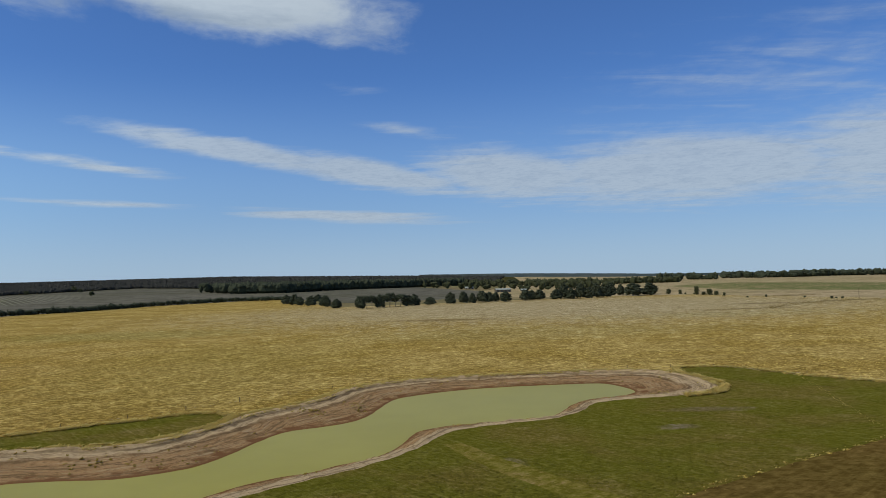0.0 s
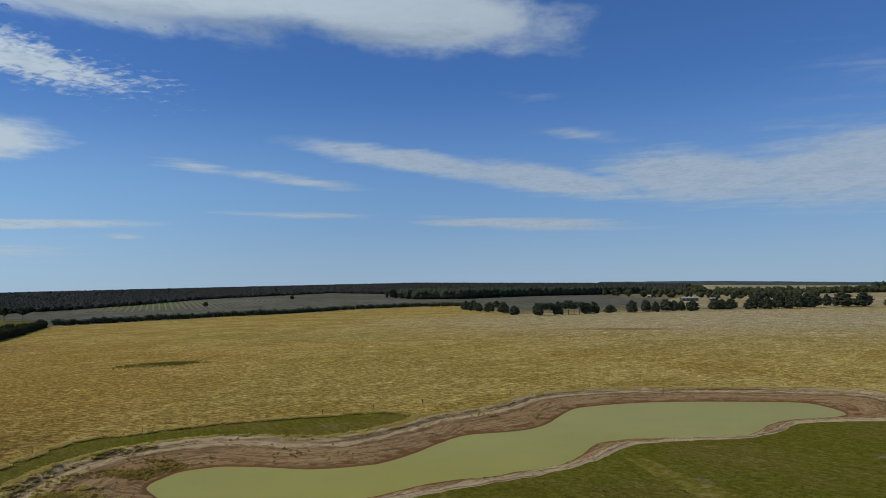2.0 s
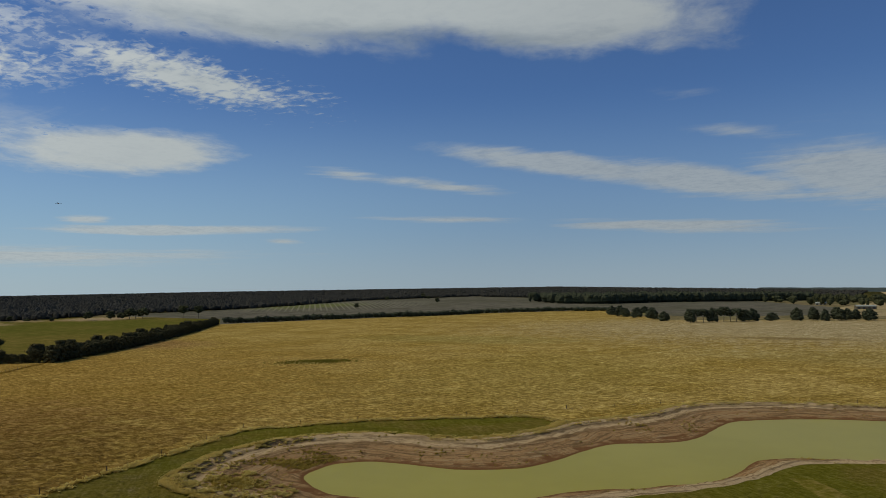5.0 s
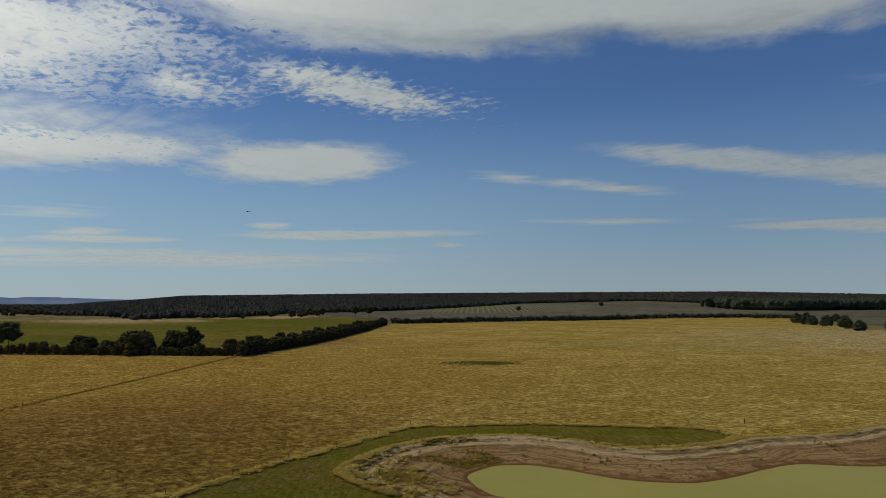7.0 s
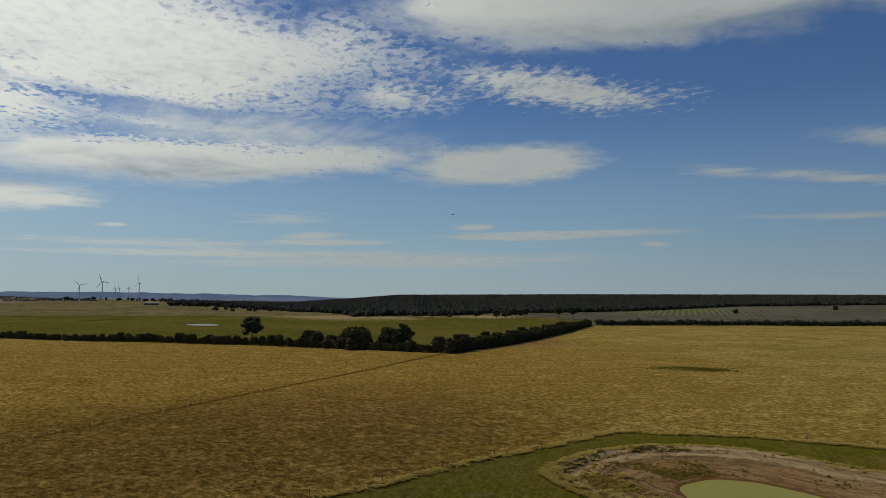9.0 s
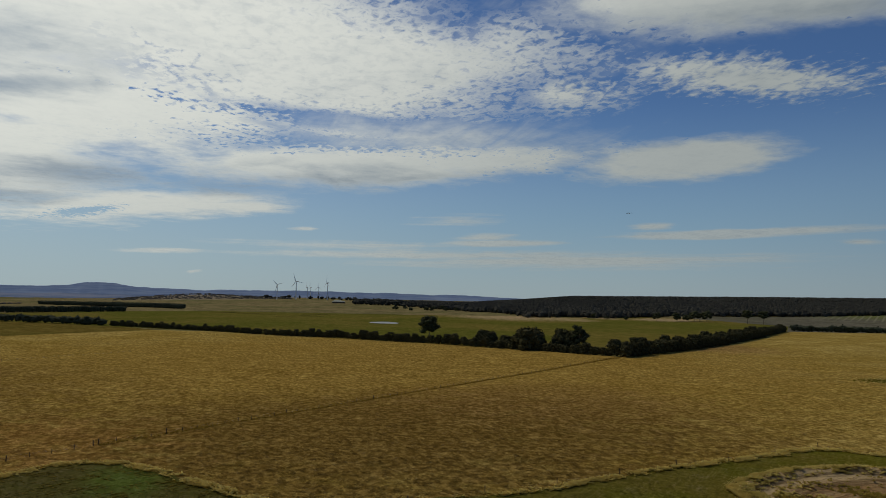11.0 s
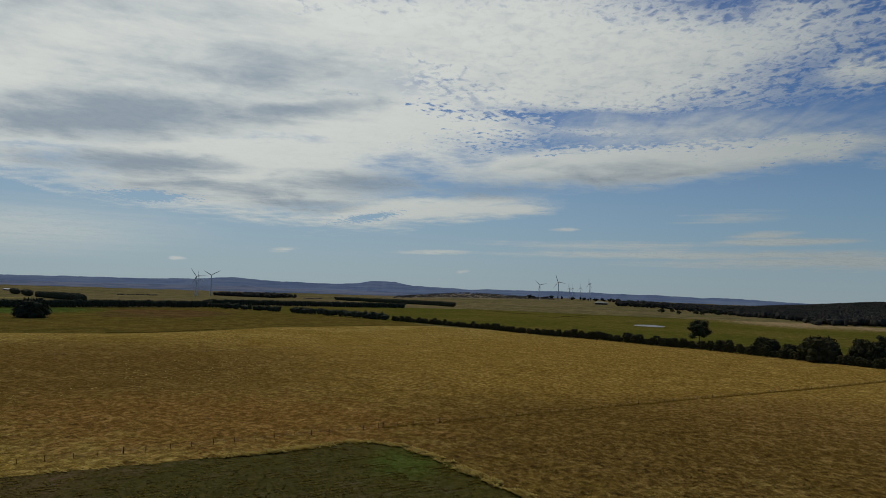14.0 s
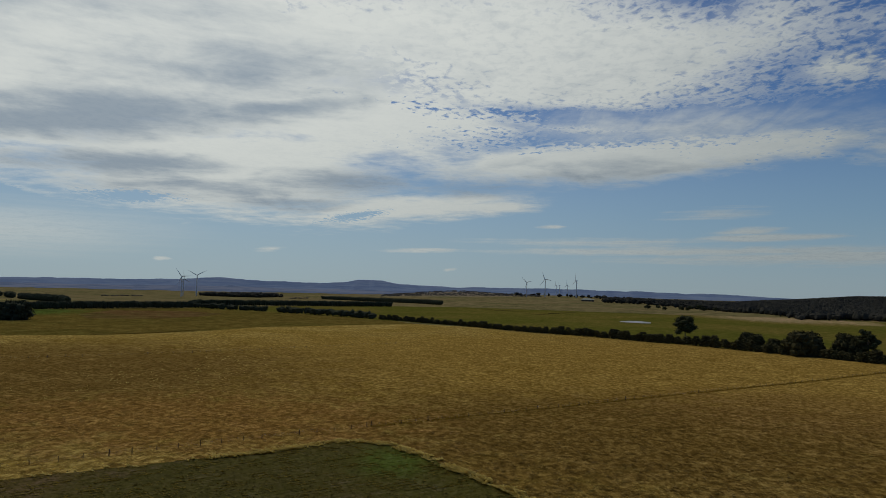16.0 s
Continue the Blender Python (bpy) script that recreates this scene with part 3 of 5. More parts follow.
GREEN_EDGE = ragged_line([(94, 284), (115, 283), (128, 261), (148, 236), (215, 150), (240, 40), (200, -120), (0, -180), (-120, -120), (-135, -93),
                          (-149, -71), (-168, -43), (-181, -26), (-180, -17), (-169, -6), (-156, 2), (-137, 16), (-118, 25), (-133, 38), (-132, 56),
                          (-134, 78), (-138, 95), (-141, 115), (-144, 137), (-147, 161), (-137, 172), (-123, 188), (-94, 207), (-81, 216), (-69, 215),
                          (-60, 200), (-40, 205), (0, 240), (60, 250), (88, 268)], 2.0, 1.0)
PLOUGH_EDGE = ragged_line([(150, 197), (101, 161), (70, 143), (47, 128), (40, 123), (10, 102), (40, 40), (160, 60), (225, 140)], 2.0, 0.5, smooth=False)
TRACK_EDGE = ragged_line([(-1, 168), (3, 169), (15, 149), (25, 133), (30, 126), (46, 104), (40, 100), (22, 124), (9, 145)], 1.5, 0.6, smooth=False)
CROP_EDGE = np.array([(-414, 285), (-742, 765), (-900, 930), (-1150, 940), (-1226, 890), (-1190, 740), (-1230, 620), (-1350, 430), (-1480, 35), (-1450, -120),
                      (-1145, -430), (-1047, -395), (-933, -192), (-718, 28), (-557, 186)], float)
GREY_EDGE = np.array([(-742, 765), (-660, 1010), (-545, 1240), (-330, 1430), (-130, 1150), (60, 1250), (90, 1600), (-80, 2080), (-330, 2100), (-640, 2100),
                      (-1044, 2377), (-1211, 1832), (-1155, 1437), (-1160, 1255), (-1192, 1112), (-1236, 1055), (-1261, 985), (-1150, 940), (-900, 930)], float)
OLIVE_EDGE = np.array([(-440, -400), (-465, -326), (-500, -251), (-555, -206), (-633, -174), (-703, -110), (-759, -37), (-847, -84), (-933, -192), (-1047, -395), (-820, -578), (-560, -560)], float)
BROWN_EDGE = np.array([(-694, -364), (-725, -300), (-800, -285), (-890, -290), (-940, -360), (-898, -441), (-780, -420)], float)
STRIPE_EDGE = np.array([(534, 1666), (540, 1294), (700, 1050), (1300, 850), (1600, 1200), (950, 1495), (821, 1963)], float)
FOREST_EDGE = np.array([(-1182, 607), (-1190, 740), (-1226, 890), (-1261, 985), (-1236, 1055), (-1192, 1112), (-1160, 1255), (-1155, 1437), (-1211, 1832), (-1044, 2377), (-640, 2110),
                        (-330, 2110), (-100, 2130), (300, 2600), (500, 5100), (-5100, 5100),
                        (-5100, 2300), (-2272, 1075), (-1700, 830)], float)
PALE_EDGE = np.array([(60, 1250), (260, 1150), (400, 1100), (520, 800), (700, 300), (5100, 0), (5100, 5100), (500, 5100), (300, 2600), (90, 1600)], float)
MEADOW_EDGE = np.array([(-412, 276), (-742, 765), (-660, 1010), (-545, 1240), (-330, 1430), (-150, 1010), (100, 1075), (260, 1150), (400, 1100), (520, 800),
                        (700, 300), (400, -300), (-200, -500), (-440, -400), (-465, -326), (-500, -251), (-555, -206), (-633, -174), (-703, -110), (-759, -37), (-718, 28), (-557, 186)], float)
REGIONS = (("plough", PLOUGH_EDGE), ("track", TRACK_EDGE), ("green", GREEN_EDGE), ("dry", MEADOW_EDGE), ("crop", CROP_EDGE), ("grey", GREY_EDGE),
           ("brown", BROWN_EDGE), ("olive", OLIVE_EDGE), ("stripe", STRIPE_EDGE), ("forest", FOREST_EDGE), ("pale", PALE_EDGE))
SLOTS = {"plough": 0, "track": 1, "green": 2, "dry": 3, "crop": 4, "grey": 5, "brown": 6, "olive": 7, "stripe": 11, "forest": 8, "rest": 10, "pale": 9, "plain": 10}


def constrained(lines, extra):
    """A sheet of triangles whose edges follow the outlines."""
    from mathutils.geometry import delaunay_2d_cdt
    pts, edges = [], []
    for line in lines:
        first = len(pts)
        pts += [Vector(p) for p in line]
        edges += [(first + i, first + (i + 1) % len(line)) for i in range(len(line))]
    pts += [Vector(p) for p in extra]
    verts, _, faces, *_ = delaunay_2d_cdt(pts, edges, [], 0, 0.01)
    return np.array([tuple(v) for v in verts]), [tuple(f) for f in faces if len(f) == 3]


def ground():
    near = [(x, y) for x in range(-700, 701, 20) for y in range(-300, 1301, 20)]
    far = [(x, y) for x in range(-5200, 5201, 130) for y in range(-5200, 5201, 130) if not (-700 < x < 700 and -300 < y < 1300)]
    swells = [(x + 3, y + 7) for x in range(-1720, -1000, 40) for y in range(400, 960, 40)]
    xy, faces = constrained([BANK_OUT] + [edge for _, edge in REGIONS], near + far + swells)
    f = np.array(faces)
    mid = xy[f].mean(axis=1)
    slot = np.full(len(f), SLOTS["rest"])
    for name, edge in reversed(REGIONS):
        slot[inside(edge, mid[:, 0], mid[:, 1])] = SLOTS[name]
    keep = ~inside(BANK_OUT, mid[:, 0], mid[:, 1])
    z = terrain(xy[:, 0], xy[:, 1])
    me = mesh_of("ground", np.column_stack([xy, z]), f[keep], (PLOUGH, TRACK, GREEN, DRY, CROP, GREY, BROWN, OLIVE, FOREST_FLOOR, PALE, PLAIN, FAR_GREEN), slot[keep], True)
    return tagged(new("ground", me), "dry tan pasture with green and ploughed paddocks", "ground", kind="structure")


ground()

# ---- the farm dam: a bare graded bank round milky water ----
WATER_Z = -1.5


def dam_bank():
    x0, y0, x1, y1 = -135, 100, 98, 288
    spots = np.array([(x, y) for x in np.arange(x0, x1, 1.25) for y in np.arange(y0, y1, 1.25)])
    spots = spots + np.random.default_rng(4).uniform(-0.3, 0.3, spots.shape)
    spots = spots[inside(BANK_OUT, spots[:, 0], spots[:, 1])]
    spots = spots[gap(BANK_OUT, spots[:, 0], spots[:, 1]) > 0.7]
    xy, faces = constrained([BANK_OUT, SHORE], spots)
    f = np.array(faces)
    mid = xy[f].mean(axis=1)
    f = f[inside(BANK_OUT, mid[:, 0], mid[:, 1])]
    x, y = xy.T
    out_d, in_d = gap(BANK_OUT, x, y), gap(SHORE, x, y)
    wet = inside(SHORE, x, y)
    s = out_d / np.maximum(out_d + in_d, 0.01)
    z = terrain(x, y) * (1 - s) + WATER_Z * np.clip((s - 0.12) / 0.88, 0, 1) ** 1.25
    z += 0.55 * np.exp(-((out_d - 2.2) / 1.5) ** 2) * np.clip(out_d / 1.0, 0, 1) * np.clip(in_d / 4, 0, 1)
    rough = np.array([noise.fractal(Vector((a * 0.22, b * 0.22, 0)), 1.0, 2.0, 4) for a, b in xy])
    cut = np.array([noise.fractal(Vector((a * 0.9, b * 0.9, 3)), 1.0, 2.0, 2) for a, b in xy])
    steps = np.sin(s * 21 + 1.6 * rough) * 0.17                       # the benches that the grader left
    z += np.where(wet, 0, (0.34 * rough + 0.2 * cut + steps) * np.clip(out_d / 1.5, 0, 1) * np.clip(in_d / 2.5, 0, 1))
    z = np.where(wet, WATER_Z - 0.25 * np.minimum(in_d, 8), z)
    me = mesh_of("dam_bank", np.column_stack([x, y, z]), f, (BANK,), None, True)
    layer = me.attributes.new("inset", "FLOAT", "POINT")
    share = me.attributes.new("fall", "FLOAT", "POINT")
    share.data.foreach_set("value", s.astype(np.float32))
    layer.data.foreach_set("value", out_d.astype(np.float32))
    return tagged(new("dam_bank", me), "bare pinkish-brown earth bank of a farm dam", "dam bank", kind="structure"), xy, z


bank, BANK_XY, BANK_Z = dam_bank()
wide_shore = SHORE.copy()
wxy, wf = constrained([wide_shore], [])
wm = wxy[np.array(wf)].mean(axis=1)
wf = [f for f, keep in zip(wf, inside(wide_shore, wm[:, 0], wm[:, 1])) if keep]
water = tagged(new("dam_water", mesh_of("dam_water", np.column_stack([wxy, np.full(len(wxy), WATER_Z)]), wf, (WATER,))),
               "still milky olive-green water filling a farm dam", "water", kind="structure")


# ---- far hills behind the plain ----
def hills(name, r, tops, z_base, relief, m, label):
    """A long range of hills: ridge heights at a few bearings, with spurs in front."""
    az = np.arange(tops[0][0], tops[-1][0] + 0.01, 0.12)
    crest = np.interp(az, [t[0] for t in tops], [t[1] for t in tops])
    crest = crest + relief * np.array([noise.fractal(Vector((a * 0.6, r * 0.01, 0)), 1.0, 2.0, 4) for a in az])
    rows = []
    for s, back in ((0.0, -700), (0.3, -480), (0.62, -280), (0.86, -120), (1.0, 0), (0.5, 260)):
        spur = np.array([noise.fractal(Vector((a * 0.9, s * 3, r * 0.01)), 1.0, 2.0, 3) for a in az])
        z = z_base + (crest - z_base) * np.clip(s + (0.16 * spur if 0 < s < 1 else 0), 0, 1)
        d = (r + back) / np.ones_like(az)
        rows.append(np.stack([-np.sin(np.radians(az)) * d, np.cos(np.radians(az)) * d, z], 1))
    n = len(az)
    verts = np.vstack(rows)
    faces = [(i * n + j, i * n + j + 1, (i + 1) * n + j + 1, (i + 1) * n + j) for i in range(len(rows) - 1) for j in range(n - 1)]
    return tagged(new(name, mesh_of(name, verts, faces, (m,), None, True)), label, "hills", kind="structure")


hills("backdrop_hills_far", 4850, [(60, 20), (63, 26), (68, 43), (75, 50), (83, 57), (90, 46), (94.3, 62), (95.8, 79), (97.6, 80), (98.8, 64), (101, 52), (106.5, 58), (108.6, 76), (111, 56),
                                   (115, 44), (122, 40), (126, 36), (140, 44), (160, 40)], -20, 5.5, HILL_FAR, "distant hazy blue-grey wooded hills on the horizon")
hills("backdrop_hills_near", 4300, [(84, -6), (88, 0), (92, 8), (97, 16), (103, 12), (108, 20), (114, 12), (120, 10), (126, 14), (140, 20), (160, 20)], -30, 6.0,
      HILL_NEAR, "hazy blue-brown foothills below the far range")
hills("backdrop_ridge_east", 4700, [(-75, 0), (-50, 2), (-30, 4), (-17, 20), (-12, 34), (-6, 48), (2, 58)], -20, 2.0, HILL_EAST, "low dark wooded ridge on the horizon")


# ---- trees ----
def ico(sub):
    bm = bmesh.new()
    bmesh.ops.create_icosphere(bm, subdivisions=sub, radius=1.0)
    bm.verts.ensure_lookup_table()
    v = np.array([tuple(p.co) for p in bm.verts])
    f = np.array([[p.index for p in face.verts] for face in bm.faces])
    bm.free()
    return v, f


ICO = {1: ico(1), 2: ico(2)}


def tufty(rng, blobs, leaves, size, sub=1, jag=0.26):
    """Foliage as triangles: lumpy clumps (centre, radii) with loose leaves standing out of them."""
    v, f = ICO[sub]
    out = []
    for c, r in blobs:
        lump = v * (1 + rng.uniform(-jag, jag, (len(v), 1))) * np.array(r) + np.array(c)
        out.append(lump[f])
    if leaves:
        pick = rng.integers(0, len(blobs), leaves)
        c = np.array([blobs[i][0] for i in pick])
        r = np.array([blobs[i][1] for i in pick])
        d = rng.normal(size=(leaves, 3))
        d /= np.linalg.norm(d, axis=1, keepdims=True)
        at = c + d * r * rng.uniform(0.9, 1.28, (leaves, 1))
        tri = rng.normal(size=(leaves, 3, 3)) * (size * rng.uniform(0.6, 1.3, (leaves, 1, 1)))
        out.append(at[:, None, :] + tri)
    return np.vstack(out)


def limb(points, r0, r1, sides=6):
    """A tapered branch along a line of points."""
    p = np.array(points, float)
    ring = np.radians(np.arange(sides) * 360 / sides)
    verts, faces = [], []
    for i, c in enumerate(p):
        way = p[min(i + 1, len(p) - 1)] - p[max(i - 1, 0)]
        way /= np.linalg.norm(way)
        side = np.cross(way, (0.31, 0.95, 0.05))
        side /= np.linalg.norm(side)
        other = np.cross(way, side)
        rad = r0 + (r1 - r0) * i / (len(p) - 1)
        verts += [c + rad * (math.cos(a) * side + math.sin(a) * other) for a in ring]
    for i in range(len(p) - 1):
        for j in range(sides):
            k = (j + 1) % sides
            faces.append((i * sides + j, i * sides + k, (i + 1) * sides + k, (i + 1) * sides + j))
    faces.append(tuple(range(sides))[::-1])
    faces.append(tuple(range((len(p) - 1) * sides, len(p) * sides)))
    return verts, faces


def join(pieces):
    verts, faces = [], []
    for v, f in pieces:
        n = len(verts)
        verts += [tuple(a) for a in v]
        faces += [tuple(i + n for i in face) for face in f]
    return verts, faces


def tree(name, trunk, crown, label, category="tree", group=""):
    """A thing of two parts, standing at the origin until it is copied to its place."""
    top = tagged(new(name), label, category, group)
    part("trunk", trunk, top)
    part("crown", crown, top)
    return top


def trunk_mesh(rng, height, r0, limbs, spread, low=0.45):
    lean = rng.uniform(-0.05, 0.05, 2) * height
    stem = [(0, 0, -0.4), (lean[0] * 0.3, lean[1] * 0.3, height * 0.35), (lean[0], lean[1], height * 0.8)]
    pieces = [limb(stem, r0, r0 * 0.35)]
    for k in range(limbs):
        a = k * 2.4 + rng.uniform(0, 0.8)
        z0 = height * rng.uniform(low * 0.6, low * 1.2)
        d = spread * rng.uniform(0.6, 1.0)
        end = (lean[0] + d * math.cos(a), lean[1] + d * math.sin(a), z0 + height * rng.uniform(0.2, 0.42))
        mid = (lean[0] * 0.5 + d * 0.45 * math.cos(a), lean[1] * 0.5 + d * 0.45 * math.sin(a), (z0 + end[2]) / 2 - 0.03 * height)
        pieces.append(limb([(lean[0] * 0.4, lean[1] * 0.4, z0), mid, end], r0 * 0.45, r0 * 0.12, 5))
    return mesh_of("trunk", *join(pieces), (BARK,), None, True)


def dome_blobs(rng, count, wide, z0, z1, size, lobes=5):
    """Clump centres through an uneven dome."""
    phase = rng.uniform(0, 6.28)
    blobs = []
    for k in range(count):
        s = (k + 0.5) / count
        z = z0 + (z1 - z0) * s ** 0.8
        a = k * 2.39996 + rng.uniform(-0.3, 0.3)
        up = (z - z0) / (z1 - z0)
        reach = math.sqrt(max(0.04, 1 - (1.05 * up - 0.18) ** 2)) * (1 + 0.16 * math.sin(lobes * a + phase)) * rng.uniform(0.6, 0.98)
        r = size * rng.uniform(0.75, 1.25)
        blobs.append(((wide * reach * math.cos(a) * 0.86, wide * reach * math.sin(a) * 0.86, min(z, z1 - r * 0.5)), (r, r, r * rng.uniform(0.65, 0.85))))
    return blobs


def cypress(seed, height, wide, skirt=0.10, detail=84, leaves=2600):
    """A spreading cypress: flat boughs in uneven tiers over a short bare trunk, wide below and domed above."""
    rng = np.random.default_rng(seed)
    tiers = max(7, detail // 9)
    blobs = [((0, 0, height * (0.35 + 0.3 * skirt)), (wide * 0.31, wide * 0.31, height * 0.31))]
    for k in range(tiers):
        up = (k + 0.4) / tiers
        reach = wide * 0.43 * (1 - up ** 2.2) ** 0.55 * (0.78 + 0.22 * min(1.0, up / 0.25))
        for j in range(max(2, round(detail / tiers * (1.35 - 0.9 * up)))):
            a = j * 2.39996 + k * 1.3 + rng.uniform(-0.35, 0.35)
            d = reach * rng.uniform(0.45, 0.92) * (1 + 0.14 * math.sin(3 * a + seed))
            r = wide * rng.uniform(0.085, 0.15) * (1.1 - 0.3 * up) * (60 / detail) ** 0.3
            z = height * (skirt + (0.97 - skirt) * up) + rng.uniform(-0.05, 0.05) * height
            blobs.append(((d * math.cos(a), d * math.sin(a), z), (r * 1.1, r * 1.1, r * rng.uniform(0.6, 0.85))))
    crown = soup("cypress_crown", tufty(rng, blobs, leaves, wide * 0.02), LEAF_PINE)
    return trunk_mesh(rng, height, height * 0.032, 5, wide * 0.3, 0.4), crown


def umbrella_pine(seed, height, wide):
    rng = np.random.default_rng(seed)
    blobs = dome_blobs(rng, 22, wide * 0.5, height * 0.5, height, wide * 0.15)
    crown = soup("pine_crown", tufty(rng, blobs, 800, wide * 0.022), LEAF_PINE)
    return trunk_mesh(rng, height, height * 0.028, 6, wide * 0.32, 0.5), crown


def bushy(seed, height, wide, leaf, count=24, leaves=900):
    rng = np.random.default_rng(seed)
    blobs = dome_blobs(rng, count, wide * 0.5, height * 0.08, height, wide * 0.145)
    blobs += [((0, 0, height * 0.35), (wide * 0.32, wide * 0.32, height * 0.33))]
    crown = soup("bush_crown", tufty(rng, blobs, leaves, wide * 0.032), leaf)
    return trunk_mesh(rng, height, height * 0.022, 3, wide * 0.22, 0.3), crown


def gum(seed, height, wide, leaves=1100, bare=0.38):
    rng = np.random.default_rng(seed)
    blobs = []
    for k in range(18):
        a, s = k * 2.4, (k + 0.5) / 18
        z = height * (bare + (0.94 - bare) * s)
        reach = wide * 0.5 * (0.5 + 0.5 * math.sin(math.pi * (0.18 + 0.74 * s))) * rng.uniform(0.35, 0.95)
        for _ in range(2):
            j = rng.uniform(-0.09, 0.09, 3) * wide
            r = wide * rng.uniform(0.11, 0.2)
            blobs.append(((reach * math.cos(a) + j[0], reach * math.sin(a) + j[1], z + j[2] * 0.6), (r, r, r * 0.7)))
    crown = soup("gum_crown", tufty(rng, blobs, leaves, wide * 0.02), LEAF_GUM)
    return trunk_mesh(rng, height, height * 0.026, 6, wide * 0.3, 0.45), crown


def dead_tree(seed, height, wide):
    rng = np.random.default_rng(seed)
    twigs = soup("dead_twigs", tufty(rng, dome_blobs(rng, 5, wide * 0.4, height * 0.4, height * 0.9, wide * 0.05), 160, 0.16), BARK)
    return trunk_mesh(rng, height, height * 0.02, 9, wide * 0.5, 0.45), twigs


def stand(ob, x, y, size=1.0, turn=0.0, tall=1.0):
    z = float(terrain(x, y))
    return Matrix.Translation((x, y, z - 0.1)) @ Matrix.Rotation(turn, 4, "Z") @ Matrix.Diagonal((size, size, size * tall, 1))


def plant(makers, places, name, label, category, group=""):
    """Each place takes one of a few tree shapes: x, y, size, share of height."""
    rng = np.random.default_rng(len(places) + 7)
    kinds = [None] * len(makers)
    for i, (x, y, size, tall) in enumerate(places):
        k = i % len(makers)
        m = stand(None, x, y, size, rng.uniform(0, 6.28), tall)
        if kinds[k] is None:
            kinds[k] = tree(name, *makers[k], label, category, group)
            kinds[k].matrix_basis = m
        else:
            base = kinds[k]
            copy = copy_thing(base, Matrix())
            copy.matrix_basis = m


def along(line, step, jitter, seed):
    """Places along a line of points, a little out of true."""
    rng = np.random.default_rng(seed)
    p = resample(np.array(line, float), step, False)
    return p + rng.uniform(-jitter, jitter, p.shape)


# windbreak of cypresses along the far side of the dry pasture: x, y, width, height
rng = np.random.default_rng(21)
CYPRESSES = [cypress(1, 17, 20, 0.14), cypress(2, 17, 20, 0.17), cypress(3, 17, 20, 0.12), cypress(5, 17, 20, 0.18)]
WEST_ROW = ((-272, 1202, 19, 16), (-248, 1154, 20, 18), (-236, 1144, 17, 14), (-206, 1081, 19, 16), (-235, 1303, 17, 13), (-175, 1029, 20, 17), (-151, 976, 17, 13),
            (-112, 933, 17, 17), (-88, 960, 17, 18), (-51, 983, 21, 15), (-42, 1003, 18, 16), (-19, 1004, 19, 11))
EAST_ROW = ((10, 1028, 18, 17), (30, 1048, 17, 17), (43, 1035, 13, 15), (58, 1042, 20, 17), (69, 1042, 16, 15), (79, 1053, 13, 14), (93, 1040, 21, 15), (125, 1057, 22, 16),
            (136, 1067, 16, 15), (147, 1066, 20, 16), (175, 1074, 20, 16), (187, 1080, 20, 23), (197, 1070, 19, 17), (211, 1072, 19, 23), (224, 1073, 20, 17), (237, 1078, 19, 22),
            (251, 1088, 21, 21), (265, 1105, 22, 23), (301, 1182, 15, 18), (306, 1123, 32, 21), (336, 1131, 30, 20))
plant(CYPRESSES, [(x, y, wd / 19.0, h / 17.0 / (wd / 19.0)) for x, y, wd, h in WEST_ROW + EAST_ROW], "cypress_tree", "dark green spreading cypress in a paddock windbreak",
      "tree", "windbreak cypresses")
plant([umbrella_pine(11, 17, 15), umbrella_pine(12, 17, 15)], [(-105, 942, 0.9, 1.1), (-98, 951, 0.9, 1.1), (-75, 969, 1.25, 0.9), (-60, 974, 1.1, 0.9), (-82, 961, 0.95, 1.05), (-91, 956, 0.75, 1.2), (-67, 972, 0.8, 1.15), (-54, 979, 0.8, 1.1)],
      "pine_tree", "dark pine with bare trunk and flat crown", "tree", "windbreak pines")
plant([bushy(31, 7, 7, LEAF_GUM), bushy(32, 9, 8, LEAF_GUM)], [(370, 1142, 1.2, 1.0), (384, 1128, 0.8, 1.0), (390, 1120, 0.5, 0.8), (397, 1090, 1.1, 1.3), (402, 1075, 0.9, 0.8),
      (408, 1066, 1.3, 0.8), (412, 1050, 1.0, 0.9), (416, 1030, 0.6, 0.9), (404, 924, 0.4, 0.8), (431, 929, 0.4, 0.9), (456, 878, 0.45, 0.7), (465, 833, 0.5, 0.7), (470, 832, 0.4, 0.7),
      (475, 828, 0.45, 0.6)], "bush", "round olive-green bush on dry pasture", "bush", "pasture bushes")
plant([bushy(41, 15.5, 27, LEAF_PINE, 110, 4200)], [(-646, -408, 1.0, 1.0)], "cypress_tree", "broad dark cypress standing alone in a paddock", "tree")

# hedgerow between the dry pasture and the green crop
HEDGE = [bushy(51, 8, 8, LEAF_HEDGE), bushy(52, 9, 7.5, LEAF_HEDGE), bushy(53, 7, 8, LEAF_HEDGE), bushy(54, 8.5, 9, LEAF_HEDGE)]
HEDGE_A = [(-847, -86), (-718, 28), (-631, 113), (-557, 184), (-478, 240), (-414, 279)]
HEDGE_C = [(-416, 290), (-470, 382), (-522, 462), (-640, 625), (-742, 758)]
hedge_spots = [(x, y, rng.uniform(0.7, 1.15) * (0.72 if x < -650 else 0.9), rng.uniform(0.8, 1.1)) for x, y in along(HEDGE_A, 3.9, 1.2, 5)]
hedge_spots += [(x, y, rng.uniform(0.85, 1.25), rng.uniform(0.85, 1.15)) for x, y in along(HEDGE_C, 5.6, 1.4, 6)]
hedge_spots += [(x - 5, y - 3, rng.uniform(0.9, 1.35), rng.uniform(0.85, 1.15)) for x, y in along(HEDGE_C[:4], 6.2, 1.6, 8)]
